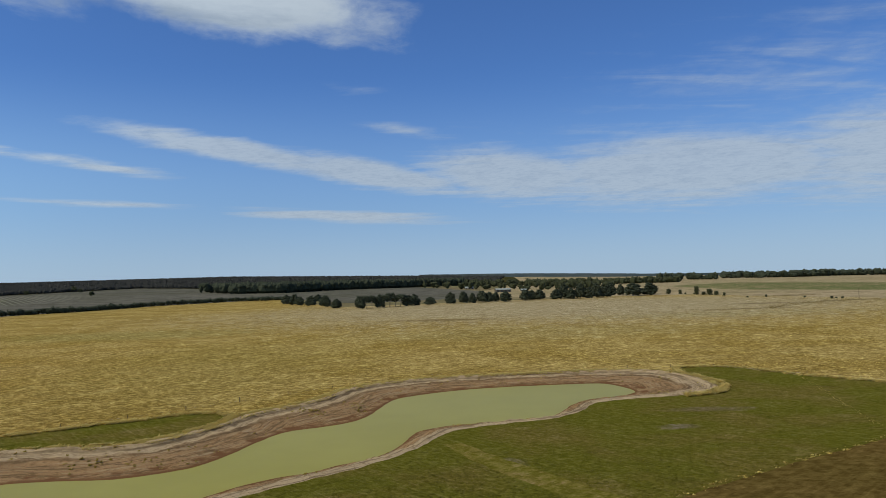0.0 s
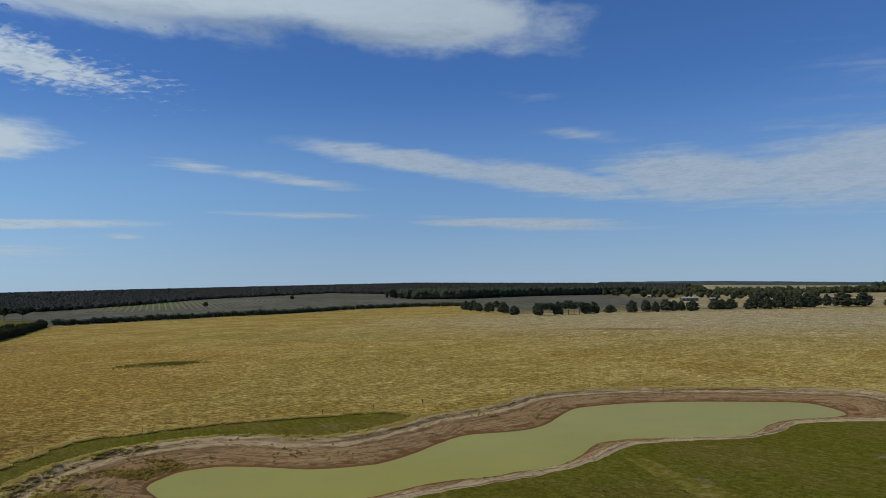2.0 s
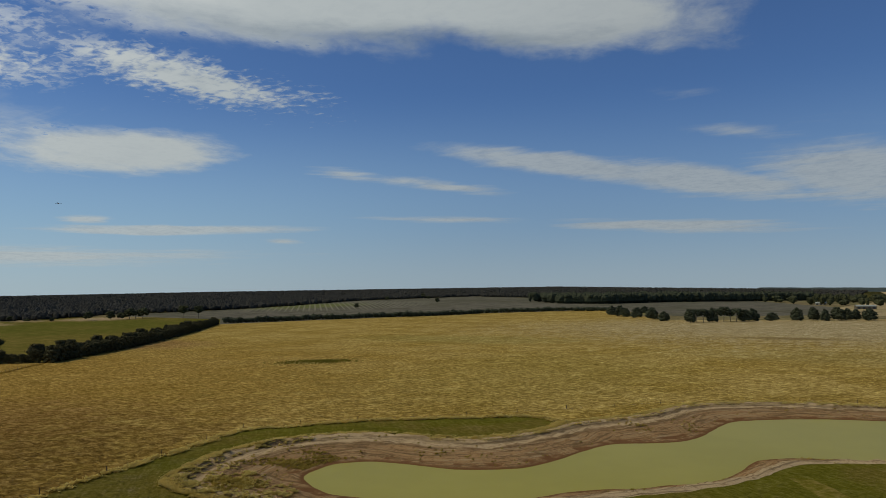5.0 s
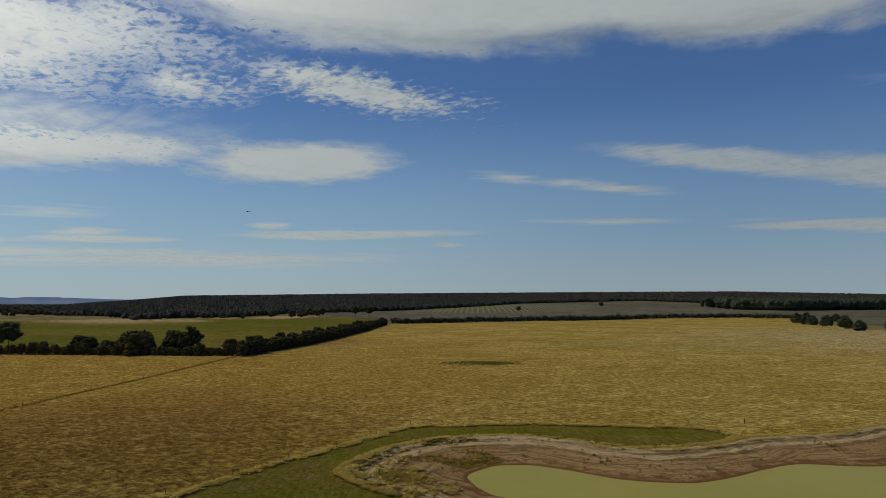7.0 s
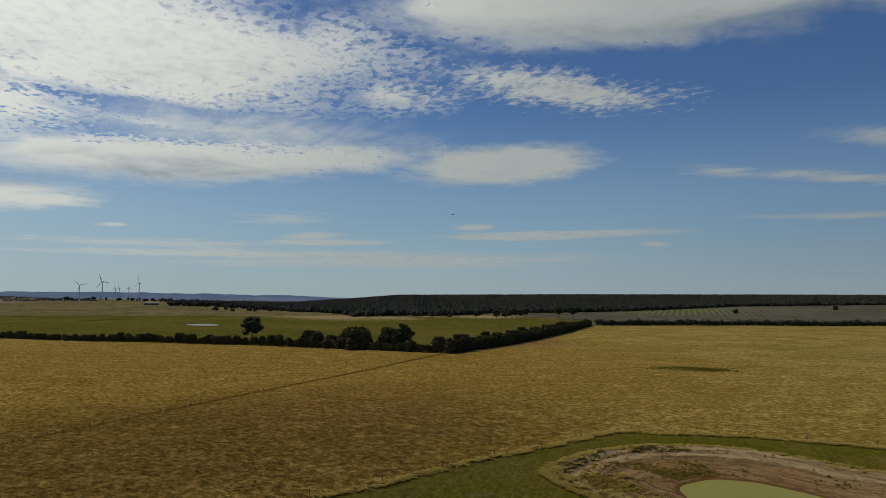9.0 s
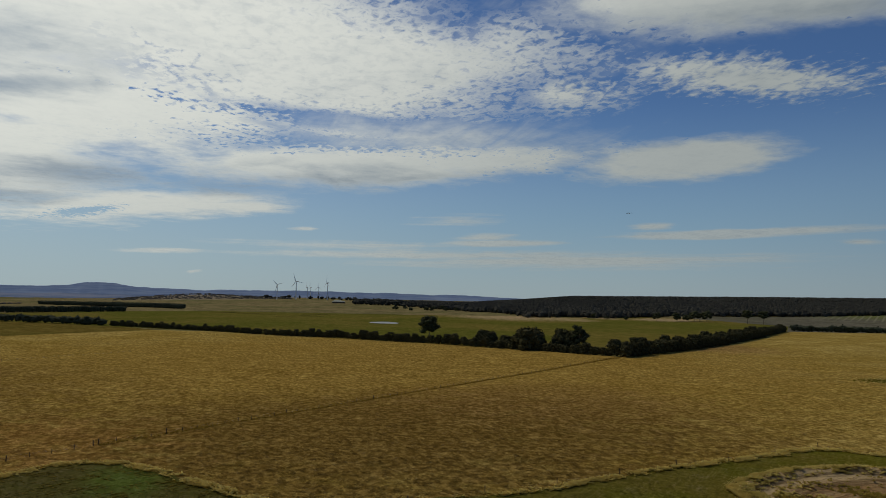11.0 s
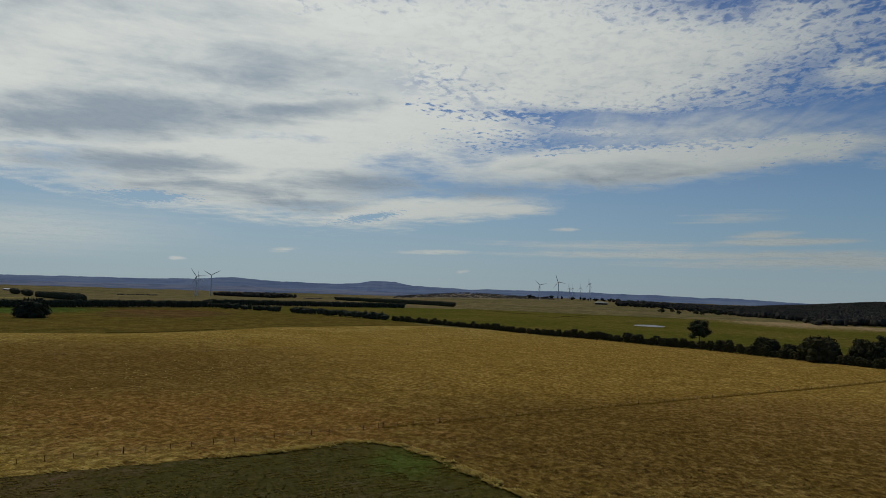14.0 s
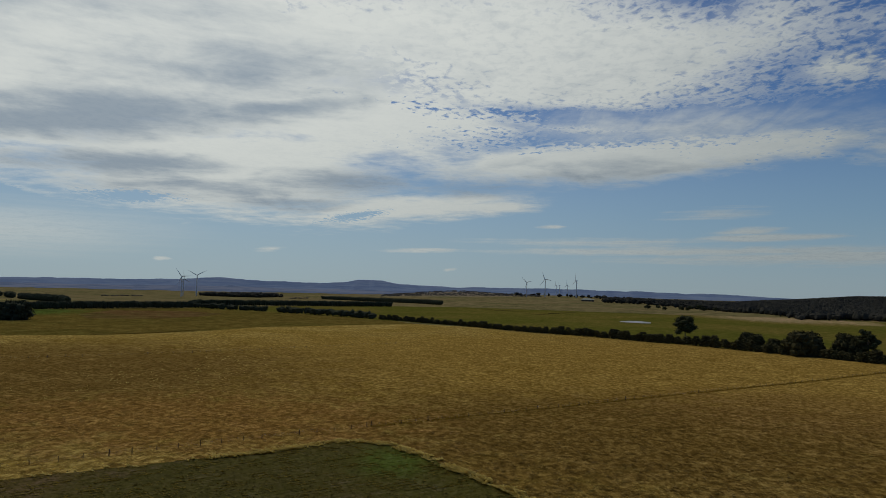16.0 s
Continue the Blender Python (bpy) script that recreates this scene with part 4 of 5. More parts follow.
hedge_spots += [(-410, 280, 1.1, 1.0), (-414, 284, 1.2, 1.0), (-418, 287, 1.2, 1.0)]
plant(HEDGE, hedge_spots, "hedge_tree", "dense dark green hedgerow tree between paddocks", "hedge tree", "hedgerow trees")
plant([gum(61, 22, 18, 4200, 0.25)], [(-648, 217, 1.0, 0.95)], "gum_tree", "tall dark gum tree with open crown rising above a hedge", "tree")
plant([bushy(62, 18, 28, LEAF_HEDGE, 110, 5000)], [(-483, 243, 0.85, 1.0)], "cypress_tree", "broad domed dark tree in a hedgerow", "tree")
plant([gum(63, 20, 13, 3600, 0.22)], [(-458, 272, 1.0, 1.0)], "gum_tree", "narrow tall dark gum tree in a hedgerow", "tree")
plant([bushy(64, 11, 12, LEAF_HEDGE, 40, 1800)], [(-548, 232, 1.0, 1.0), (-524, 228, 1.0, 1.0), (-512, 236, 0.9, 0.9), (-438, 290, 1.0, 0.9), (-470, 264, 1.25, 1.15), (-463, 268, 1.1, 1.2), (-618, 145, 0.8, 0.8)], "bushy_tree",
      "rounded dark bushy tree beside a hedge", "tree", "bushy hedge trees")
plant([dead_tree(65, 13, 10)], [(-466, 268, 1.0, 1.0)], "dead_tree", "grey leafless tree standing in a hedgerow", "tree")

# single gums beyond the crop and in the sparse paddock
plant([gum(71, 20, 14, 1100, 0.5), gum(72, 14, 14, 900, 0.35), gum(73, 12, 12, 800, 0.3)],
      [(-977, 917, 1.25, 1.0), (-1091, 812, 1.2, 0.9), (-1075, 845, 1.4, 0.9), (-962, 939, 1.2, 1.0), (-1049, 891, 1.4, 1.0), (-1068, 860, 1.3, 0.8), (-1055, 880, 1.0, 0.8), (-1063, 874, 1.5, 0.9),
       (-1120, 765, 0.8, 0.7), (-1149, 712, 0.7, 0.7), (-1140, 735, 0.7, 0.6), (-892, 1352, 1.0, 1.0), (-1040, 1960, 1.0, 1.0), (-1025, 1965, 0.9, 1.0), (-864, 1710, 1.1, 1.0),
       (-1054, 1761, 0.9, 0.9), (-1706, 479, 1.0, 0.8), (-1672, 510, 1.0, 0.8), (-1690, 500, 0.9, 0.7), (-1675, 552, 1.0, 0.8), (-1700, 575, 1.0, 0.7), (-1727, 613, 1.1, 0.7),
       (-1660, 600, 0.9, 0.8), (-1646, 622, 1.0, 0.8), (-1640, 560, 0.8, 0.8)],
      "gum_tree", "slender grey-green gum tree scattered over a paddock", "tree", "scattered gums")


# ---- woods and belts that nobody could count ----
def wood(name, spots, heights, wide, leaf, label, category, leaves=10, sub=1, lumps=2, seed=3, jag=0.2):
    """Many crowns in one mesh; a low jag for clipped or close-grown rows."""
    g = np.random.default_rng(seed)
    z = terrain(spots[:, 0], spots[:, 1])
    tris = []
    for (x, y), base, h in zip(spots, z, heights):
        wd = wide * g.uniform(0.6, 1.45)
        blobs = [((x, y, base + h * 0.5), (wd * 0.5, wd * 0.5, h * 0.52))]
        for _ in range(lumps):
            a = g.uniform(0, 6.28)
            blobs.append(((x + 0.34 * wd * math.cos(a), y + 0.34 * wd * math.sin(a), base + h * g.uniform(0.55, 0.85)), (wd * 0.3, wd * 0.3, h * 0.22)))
        tris.append(tufty(g, blobs, leaves, wd * 0.07, sub, jag))
    return tagged(new(name, soup(name, np.vstack(tris), leaf)), label, category, kind="stuff")


def belt(name, line, step, h, wide, label, seed, rows=1, leaf=None):
    g = np.random.default_rng(seed)
    spots = np.vstack([along(line, step, step * 0.2, seed + k) + g.uniform(-1, 1, 2) + k * np.array((-5, 2)) for k in range(rows)])
    return wood(name, spots, h * (g.uniform(0.93, 1.06, len(spots)) if rows > 1 else g.uniform(0.8, 1.14, len(spots))), wide, leaf or LEAF_PINE, label, "tree belt", 14, 1, 3, seed, 0.16 if rows > 1 else 0.22)


belt("hedge_row", [(-748, 785), (-700, 905), (-660, 1010), (-600, 1125), (-545, 1240), (-430, 1345), (-305, 1385)], 6.2, 8.6, 10.5, "long dark hedge of trees across pasture", 81)
belt("hedge_row", [(-860, -98), (-933, -192), (-975, -245)], 5.5, 8.5, 8, "low dark hedge with gaps beside pasture", 82)
belt("hedge_row", [(-985, -262), (-1011, -301), (-1047, -385)], 6.0, 8.0, 8, "low dark hedge with gaps beside pasture", 83)
belt("shelterbelt", [(-800, -565), (-905, -495), (-1039, -396)], 3.2, 9.6, 5.5, "dense straight dark shelterbelt of pines", 84, 2)
belt("shelterbelt", [(-1058, -400), (-1100, -412), (-1154, -425), (-1280, -275), (-1403, -123)], 3.4, 10.0, 6, "dense straight dark shelterbelt of pines", 85, 2)
belt("shelterbelt", [(-2350, -435), (-2000, -215), (-1655, -25)], 4.2, 11.0, 7, "thin dark shelterbelt far across the plain", 86, 2)
belt("shelterbelt", [(-1072, -600), (-1300, -775), (-1525, -955)], 4.0, 12.0, 7, "dark shelterbelt running towards the valley", 87, 2)
belt("shelterbelt", [(-1600, -1022), (-1690, -1092)], 6.0, 13, 10, "short dark clump of trees beside farm sheds", 88, 2)
belt("shelterbelt", [(-1750, -1150), (-1850, -1228)], 6.0, 13, 10, "short dark clump of trees beside farm sheds", 89, 2)


def scatter(edge, count, seed, lo=None):
    g = np.random.default_rng(seed)
    a, b = edge.min(axis=0), edge.max(axis=0)
    out = np.empty((0, 2))
    while len(out) < count:
        p = g.uniform(a, b, (count * 4, 2))
        p = p[inside(edge, p[:, 0], p[:, 1])]
        if lo is not None:
            p = p[np.hypot(p[:, 0], p[:, 1]) < lo]
        out = np.vstack([out, p])
    return out[:count]


g = np.random.default_rng(90)
front = resample(np.array([(-2500, 800), (-1800, 690), (-1182, 607), (-1190, 740), (-1226, 890), (-1261, 985), (-1236, 1055), (-1192, 1112), (-1160, 1255), (-1155, 1437), (-1211, 1832), (-1044, 2377), (-640, 2140)], float), 7.0, False)
front = np.vstack([front + g.uniform(-16, 16, front.shape), front * 1.015 + g.uniform(-20, 20, front.shape), front * 1.03 + g.uniform(-20, 20, front.shape)])
WOOD_EDGE = np.array([(-1190, 612), (-1195, 740), (-1231, 890), (-1266, 985), (-1241, 1055), (-1197, 1112), (-1165, 1255), (-1160, 1437), (-1216, 1832), (-1050, 2380), (-640, 2150), (-100, 2160), (200, 2700), (330, 3700), (-2900, 3700), (-3900, 2000), (-3300, 1020), (-2500, 800), (-1800, 690)], float)
spots = np.vstack([front, scatter(WOOD_EDGE, 24000, 91, 4300), scatter(WOOD_EDGE, 20000, 191, 2700)])
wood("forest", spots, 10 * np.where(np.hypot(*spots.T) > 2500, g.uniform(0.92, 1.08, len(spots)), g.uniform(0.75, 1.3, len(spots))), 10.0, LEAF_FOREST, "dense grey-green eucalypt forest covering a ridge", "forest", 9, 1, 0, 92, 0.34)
block = np.array([(-505, 1690), (-396, 1712), (-290, 1870), (-80, 2070), (-60, 2160), (-330, 2050), (-640, 1810)], float)
bfront = resample(np.array([(-515, 1688), (-396, 1706), (-287, 1872), (-77, 2068), (60, 2250)], float), 6.0, False)
bspots = np.vstack([bfront + g.uniform(-3, 3, bfront.shape), bfront * 1.008 + g.uniform(-4, 4, bfront.shape), scatter(block, 260, 93)])
wood("pine_plantation", bspots, 24 * g.uniform(0.88, 1.08, len(bspots)), 18, LEAF_PINE, "tall dark pine plantation block behind a paddock", "forest", 16, 1, 4, 94)
farm = np.vstack([scatter(np.array([(95, 1990), (330, 1930), (480, 2050), (760, 2260), (720, 2500), (300, 2300), (40, 2350)], float), 270, 95),
                  scatter(np.array([(560, 2200), (790, 2280), (760, 2360), (560, 2290)], float), 110, 96),
                  along([(230, 1800), (330, 1850), (420, 1900)], 13, 14, 111), along([(-40, 1960), (60, 1990), (130, 1960)], 14, 16, 112),
                  along([(175, 1590), (240, 1590), (330, 1650), (430, 1720)], 15, 14, 115), along([(20, 1800), (110, 1730), (190, 1720)], 17, 12, 116)])
wood("farm_trees", farm, 17 * g.uniform(0.5, 1.25, len(farm)), 14, LEAF_GUM, "mixed dark trees round a farmstead", "trees", 18, 1, 3, 97)
east = np.vstack([along([(1000, 2840), (1090, 2760)], 9, 6, 98), along([(1240, 3060), (1340, 2960), (1480, 2960), (1650, 3080), (1820, 3200), (2100, 3150), (2500, 3000)], 10, 14, 99),
                  along([(1240, 3090), (1480, 3000), (1820, 3230), (2500, 3040)], 12, 14, 100), along([(800, 2600), (900, 2700), (960, 2820)], 16, 14, 101)])
wood("far_trees", east, 25 * g.uniform(0.6, 1.3, len(east)), 26, LEAF_PINE, "dark line of trees far across pale fields", "trees", 8, 1, 2, 102)
valley = np.vstack([scatter(np.array([(-2387, 524), (-2182, 640), (-1760, 640), (-1900, 780), (-2400, 900), (-2900, 900), (-2950, 640)], float), 420, 103),
                    scatter(np.array([(-2640, -960), (-2437, -690), (-2650, -640), (-2900, -860)], float), 420, 104),
                    along([(-3300, 300), (-3500, 700), (-3000, 760)], 26, 20, 108)])
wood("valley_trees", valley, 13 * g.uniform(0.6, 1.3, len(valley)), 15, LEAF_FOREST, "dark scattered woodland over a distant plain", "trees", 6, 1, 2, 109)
low_wood = np.vstack([scatter(np.array([(-3180, -330), (-3480, -330), (-3480, 420), (-3180, 420)], float), 760, 107), along([(-2085, -1062), (-2214, -996)], 8, 10, 105),
                      along([(-2300, -520), (-2483, -514)], 9, 10, 106)])
wood("valley_scrub", low_wood, 4.5 * g.uniform(0.5, 1.3, len(low_wood)), 7.5, DRY_SCRUB, "low grey-green scrub over a distant rise", "scrub", 5, 1, 1, 113)


# ---- wind turbines ----
def revolve(profile, sides=16):
    """A turned shape from (radius, height) pairs."""
    ring = np.radians(np.arange(sides) * 360 / sides)
    verts = [(r * math.cos(a), r * math.sin(a), z) for r, z in profile for a in ring]
    faces = [(i * sides + j, i * sides + (j + 1) % sides, (i + 1) * sides + (j + 1) % sides, (i + 1) * sides + j)
             for i in range(len(profile) - 1) for j in range(sides)]
    faces += [tuple(range(sides))[::-1], tuple(range((len(profile) - 1) * sides, len(profile) * sides))]
    return verts, faces


def box(x0, x1, y0, y1, z0, z1, bevel=0.0):
    """A block, its edges rounded off where a bevel is given."""
    bm = bmesh.new()
    bmesh.ops.create_cube(bm, size=1.0, matrix=Matrix.Translation(((x0 + x1) / 2, (y0 + y1) / 2, (z0 + z1) / 2)) @ Matrix.Diagonal((x1 - x0, y1 - y0, z1 - z0, 1)))
    if bevel:
        bmesh.ops.bevel(bm, geom=bm.edges[:], offset=bevel, segments=2, affect="EDGES")
    bm.verts.index_update()
    out = [tuple(v.co) for v in bm.verts], [tuple(v.index for v in f.verts) for f in bm.faces]
    bm.free()
    return out


def blade_shape(length):
    verts, faces = [], []
    for s, chord, thick, twist in ((0.0, 1.9, 1.7, 0), (0.06, 2.0, 1.5, 0), (0.2, 3.6, 0.8, 14), (0.5, 2.3, 0.45, 6), (0.8, 1.3, 0.25, 2), (1.0, 0.35, 0.08, 0)):
        for k in range(8):
            a = radians(k * 45)
            u, v = chord / 2 * math.cos(a) + 0.15 * chord, thick / 2 * math.sin(a)
            t = radians(twist)
            verts.append((u * math.cos(t) - v * math.sin(t), u * math.sin(t) + v * math.cos(t), s * length))
    for i in range(5):
        for j in range(8):
            k = (j + 1) % 8
            faces.append((i * 8 + j, i * 8 + k, (i + 1) * 8 + k, (i + 1) * 8 + j))
    faces += [tuple(range(8))[::-1], tuple(range(40, 48))]
    return verts, faces


TOWER = mesh_of("tower", *revolve([(2.3, -2), (2.3, 0), (2.1, 20), (1.85, 45), (1.5, 70), (1.3, 78.6)]), (TOWER_PAINT,), None, True)
NACELLE = mesh_of("nacelle", *box(-1.9, 1.9, -6.5, 4.0, -1.9, 1.9, 0.6), (TOWER_PAINT,))
HUB = mesh_of("hub", *revolve([(0.2, -2.6), (1.3, -1.9), (1.8, -0.6), (1.8, 1.2), (1.4, 1.6)], 12), (TOWER_PAINT,), None, True)
BLADE_MESH = mesh_of("blade", *blade_shape(39.0), (TOWER_PAINT,), None, True)


def turbine(x, y, hub_height, yaw, start, sunk=0.0):
    """A three-bladed turbine, its rotor to the front of the nacelle."""
    size = hub_height / 80.0
    top = tagged(new("wind_turbine"), "tall pale grey three-bladed wind turbine on the plain", "wind turbine", "wind farm")
    top.matrix_basis = Matrix.Translation((x, y, float(terrain(x, y)) - sunk)) @ Matrix.Rotation(radians(yaw), 4, "Z") @ Matrix.Diagonal((size, size, size, 1))
    part("tower", TOWER, top)
    part("nacelle", NACELLE, top).location = (0, 0, 80)
    hub = part("hub", HUB, top)
    hub.matrix_basis = pose(0, 5.2, 80, -90 + 180, 0, 0)
    for k in range(3):
        blade = part("blade", BLADE_MESH, hub)
        blade.matrix_basis = hub.matrix_basis.inverted() @ Matrix.Translation((0, 5.4, 80)) @ Matrix.Rotation(radians(start + 120 * k), 4, "Y")
    return top


for x, y, h, yaw, start, sunk in ((-3048, -2130, 76, 125, 60, 22), (-2336, -912, 68, 105, 35, 0), (-2610, -1012, 66, 150, 10, 4), (-2633, -970, 78, 110, 60, 0), (-3130, 338, 66, 75, 45, 0),
                            (-3239, 435, 82, 55, 20, 0), (-3702, 556, 60, 20, 2, 0), (-3751, 581, 60, 15, 5, 0), (-4001, 665, 65, 35, 4, 0), (-3311, 593, 81, 15, 0, 0)):
    turbine(x, y, h, yaw + 180, start, sunk)


# ---- farm sheds and houses ----
def shed(x, y, turn, length, deep, wall_h, ridge, walls, name, label, doors=1, cover=None):
    top = tagged(new(name), label, "shed", "farm buildings")
    top.matrix_basis = Matrix.Translation((x, y, float(terrain(x, y)) - 0.2)) @ Matrix.Rotation(radians(turn), 4, "Z")
    a, b = length / 2, deep / 2
    verts = [(-a, -b, 0), (a, -b, 0), (a, b, 0), (-a, b, 0), (-a, -b, wall_h), (a, -b, wall_h), (a, b, wall_h), (-a, b, wall_h), (-a, 0, ridge), (a, 0, ridge)]
    faces = [(0, 1, 5, 4), (2, 3, 7, 6), (1, 2, 6, 9, 5), (3, 0, 4, 8, 7), (3, 2, 1, 0)]
    part("wall", mesh_of("shed_wall", verts, faces, (walls,)), top)
    e, t, o = 0.5, 0.18, 0.4
    drop = (ridge - wall_h) / b * e
    for s in (-1, 1):
        v = [(-a - o, s * (b + e), wall_h - drop), (a + o, s * (b + e), wall_h - drop), (a + o, 0, ridge), (-a - o, 0, ridge)]
        v += [(p[0], p[1], p[2] + t) for p in v]
        f = [(0, 1, 2, 3), (7, 6, 5, 4), (0, 4, 5, 1), (1, 5, 6, 2), (2, 6, 7, 3), (3, 7, 4, 0)]
        part("roof_slope", mesh_of("roof_slope", v, f, (cover or ROOF,)), top)
    # Dark slabs painted as the shade of the doorways.
    for k in range(doors):
        c = -a + length * (k + 0.5) / doors
        part("door", mesh_of("shed_door", *box(c - 2.0, c + 2.0, -b - 0.12, -b + 0.05, 0, wall_h * 0.8), (OPENING_SHADE,)), top)
    return top


shed(130, 1520, 8, 33, 18, 5.5, 8.0, CLADDING, "machinery_shed", "long open farm shed with pale grey-green steel roof", 4)
shed(178, 1545, 4, 12, 9, 3.5, 5.5, CLADDING, "machinery_shed", "small farm shed with pale steel roof", 2)
shed(66, 1765, 0, 22, 12, 3.2, 6.0, CREAM, "farmhouse", "low cream farmhouse beside farm trees", 3)
shed(470, 2560, 0, 60, 16, 6, 9, CLADDING, "machinery_shed", "far pale farm shed beyond fields", 4)
shed(-2548, 498, 80, 46, 20, 6, 9, CLADDING, "machinery_shed", "bright roofed farm shed on the plain", 4)
shed(-2262, -1512, 60, 46, 16, 4, 6.5, CLADDING, "poultry_shed", "long low white farm shed on the plain", 8, TOWER_PAINT)
shed(-2804, 544, 80, 30, 16, 5, 8, CLADDING, "machinery_shed", "bright roofed farm shed near wind turbines", 3)

# the stock pond in the green crop
pond = ragged_line([(-955, 232), (-935, 243), (-930, 262), (-958, 274), (-992, 272), (-1002, 256), (-985, 240)], 4.0, 2.0)
pf = [tuple(range(len(pond)))]
tagged(new("stock_pond", mesh_of("stock_pond", [(x, y, float(terrain(x, y)) + 0.25) for x, y in pond], pf, (POND,))), "pale reflective stock pond in a green field", "pond",
       kind="structure")


# ---- fences ----
def post_mesh(height, radius):
    return mesh_of("post", *revolve([(radius * 1.02, -0.4), (radius, 0.1), (radius * 0.93, height - 0.03), (radius * 0.75, height)], 8), (POST,))


POST_MESHES = [post_mesh(1.25, 0.09), post_mesh(1.15, 0.075), post_mesh(1.45, 0.14)]


def fence(line, step, label, wires=3, corner=True, seed=1, skip=0.0):
    """Posts along a straight run, with strained wires between."""
    g = np.random.default_rng(seed)
    p = np.array(line, float)
    top = tagged(new("wire_fence"), label, "fence", kind="")
    spots = resample(p, step, False)
    spots = np.vstack([spots, p[-1:]])
    for i, (x, y) in enumerate(spots):
        big = i == 0 or i == len(spots) - 1 or i % 9 == 4
        if not big and g.random() < skip:
            continue
        x, y = x + g.uniform(-0.25, 0.25), y + g.uniform(-0.25, 0.25)
        ob = part("post", POST_MESHES[2 if big else int(g.integers(0, 2))], top)
        ob.matrix_basis = pose(x, y, float(terrain(x, y)), g.uniform(-4, 4), g.uniform(-4, 4), g.uniform(0, 360)) @ Matrix.Scale(g.uniform(0.92, 1.1), 4)
    for k in range(wires):
        z = 0.35 + 0.32 * k
        pts = [(x, y, float(terrain(x, y)) + z) for x, y in spots]
        part("wire", mesh_of("wire", *limb(pts, 0.004, 0.004, 3), (WIRE,)), top)
    return top


fence([(-201, -22), (-408, 273)], 4.9, "old post and wire fence across dry pasture", seed=2)
fence([(-200, -23), (-170, -63), (-150, -89), (-118, -126)], 5.2, "old post and wire fence beside a green field", seed=3)
fence([(-330, -228), (-415, -118), (-490, -38)], 8.0, "distant post and wire fence across dry grass", seed=4)
fence([(-131, 40), (-142, 113), (-150, 167), (-80, 226), (-12, 284), (106, 288), (152, 238)], 18.0, "light electric fence round a farm dam", 1, seed=5)

pole = tagged(new("power_pole"), "thin weathered timber power pole in pasture", "pole")
pole.location = (478, 800, float(terrain(478, 800)))
part("shaft", mesh_of("pole_shaft", *revolve([(0.18, -1), (0.17, 0), (0.12, 13)], 8), (POST,)), pole)
part("crossarm", mesh_of("crossarm", *box(-1.1, 1.1, -0.06, 0.06, 12.2, 12.35, 0.02), (POST,)), pole)


# ---- model aeroplane in the air ----
def model_plane():
    top = tagged(new("model_aeroplane"), "small dark model aeroplane flying in the sky", "model aeroplane")
    top.matrix_basis = look((-212, 146, 71), (-140, 260, 76)) @ Matrix.Rotation(radians(75), 4, "Y")
    body = [(0.02, -1.0), (0.1, -0.9), (0.13, -0.5), (0.13, 0.1), (0.06, 0.9), (0.03, 1.0)]
    part("fuselage", mesh_of("fuselage", *revolve(body, 10), (PLANE_RED,), None, True), top)
    part("wing", mesh_of("wing", *box(-1.05, 1.05, -0.02, 0.03, -0.5, -0.1, 0.012), (PLANE_DARK,)), top)
    part("tailplane", mesh_of("tailplane", *box(-0.4, 0.4, -0.012, 0.012, 0.75, 0.98, 0.005), (PLANE_DARK,)), top)
    part("fin", mesh_of("fin", *box(-0.012, 0.012, 0.0, 0.34, 0.72, 0.99, 0.005), (PLANE_RED,)), top)


model_plane()


# ---- grass ----
def tufts(name, xy, z, tall, wide, m, label, blades=3, lean=0.5, wind=(0.8, -0.6), seed=1):
    """Bent tussocks of a few broad blades each."""
    g = np.random.default_rng(seed)
    n = len(xy)
    h = tall * g.uniform(0.5, 1.35, n)
    wd = wide * g.uniform(0.5, 1.4, n)
    out = []
    bearing = math.atan2(wind[1], wind[0])
    for _ in range(blades):
        a = bearing + g.normal(0, 0.7, n)
        off = g.uniform(-0.5, 0.5, (n, 2)) * wd[:, None]
        base = np.column_stack([xy + off, z - 0.03])
        side = np.column_stack([-np.sin(a), np.cos(a), np.zeros(n)]) * (wd * 0.5)[:, None]
        reach = h * lean * g.uniform(0.5, 1.7, n)
        tip = np.column_stack([np.cos(a) * reach, np.sin(a) * reach, h * g.uniform(0.7, 1.1, n)])
        out.append(np.stack([base - side, base + side, base + tip], axis=1))
    return tagged(new(name, soup(name, np.vstack(out), m)), label, "grass", kind="stuff")


def ring_spots(count, r0, r1, seed, az0=-38, az1=130, power=1.0):
    """Places over the paddocks, thinner with distance from the dam."""
    g = np.random.default_rng(seed)
    u = g.random(count)
    r = (r0 ** (-power) + u * (r1 ** (-power) - r0 ** (-power))) ** (-1 / power)
    a = np.radians(g.uniform(az0, az1, count))
    return np.stack([-np.sin(a) * r, np.cos(a) * r], 1)


def clumped(xy, scale, low, seed):
    """Keep more places where a slow noise is high."""
    g = np.random.default_rng(seed)
    v = np.array([noise.noise(Vector((x * scale, y * scale, seed))) for x, y in xy])
    return xy[g.random(len(xy)) < np.clip((v - low) * 1.6, 0.05, 1)]


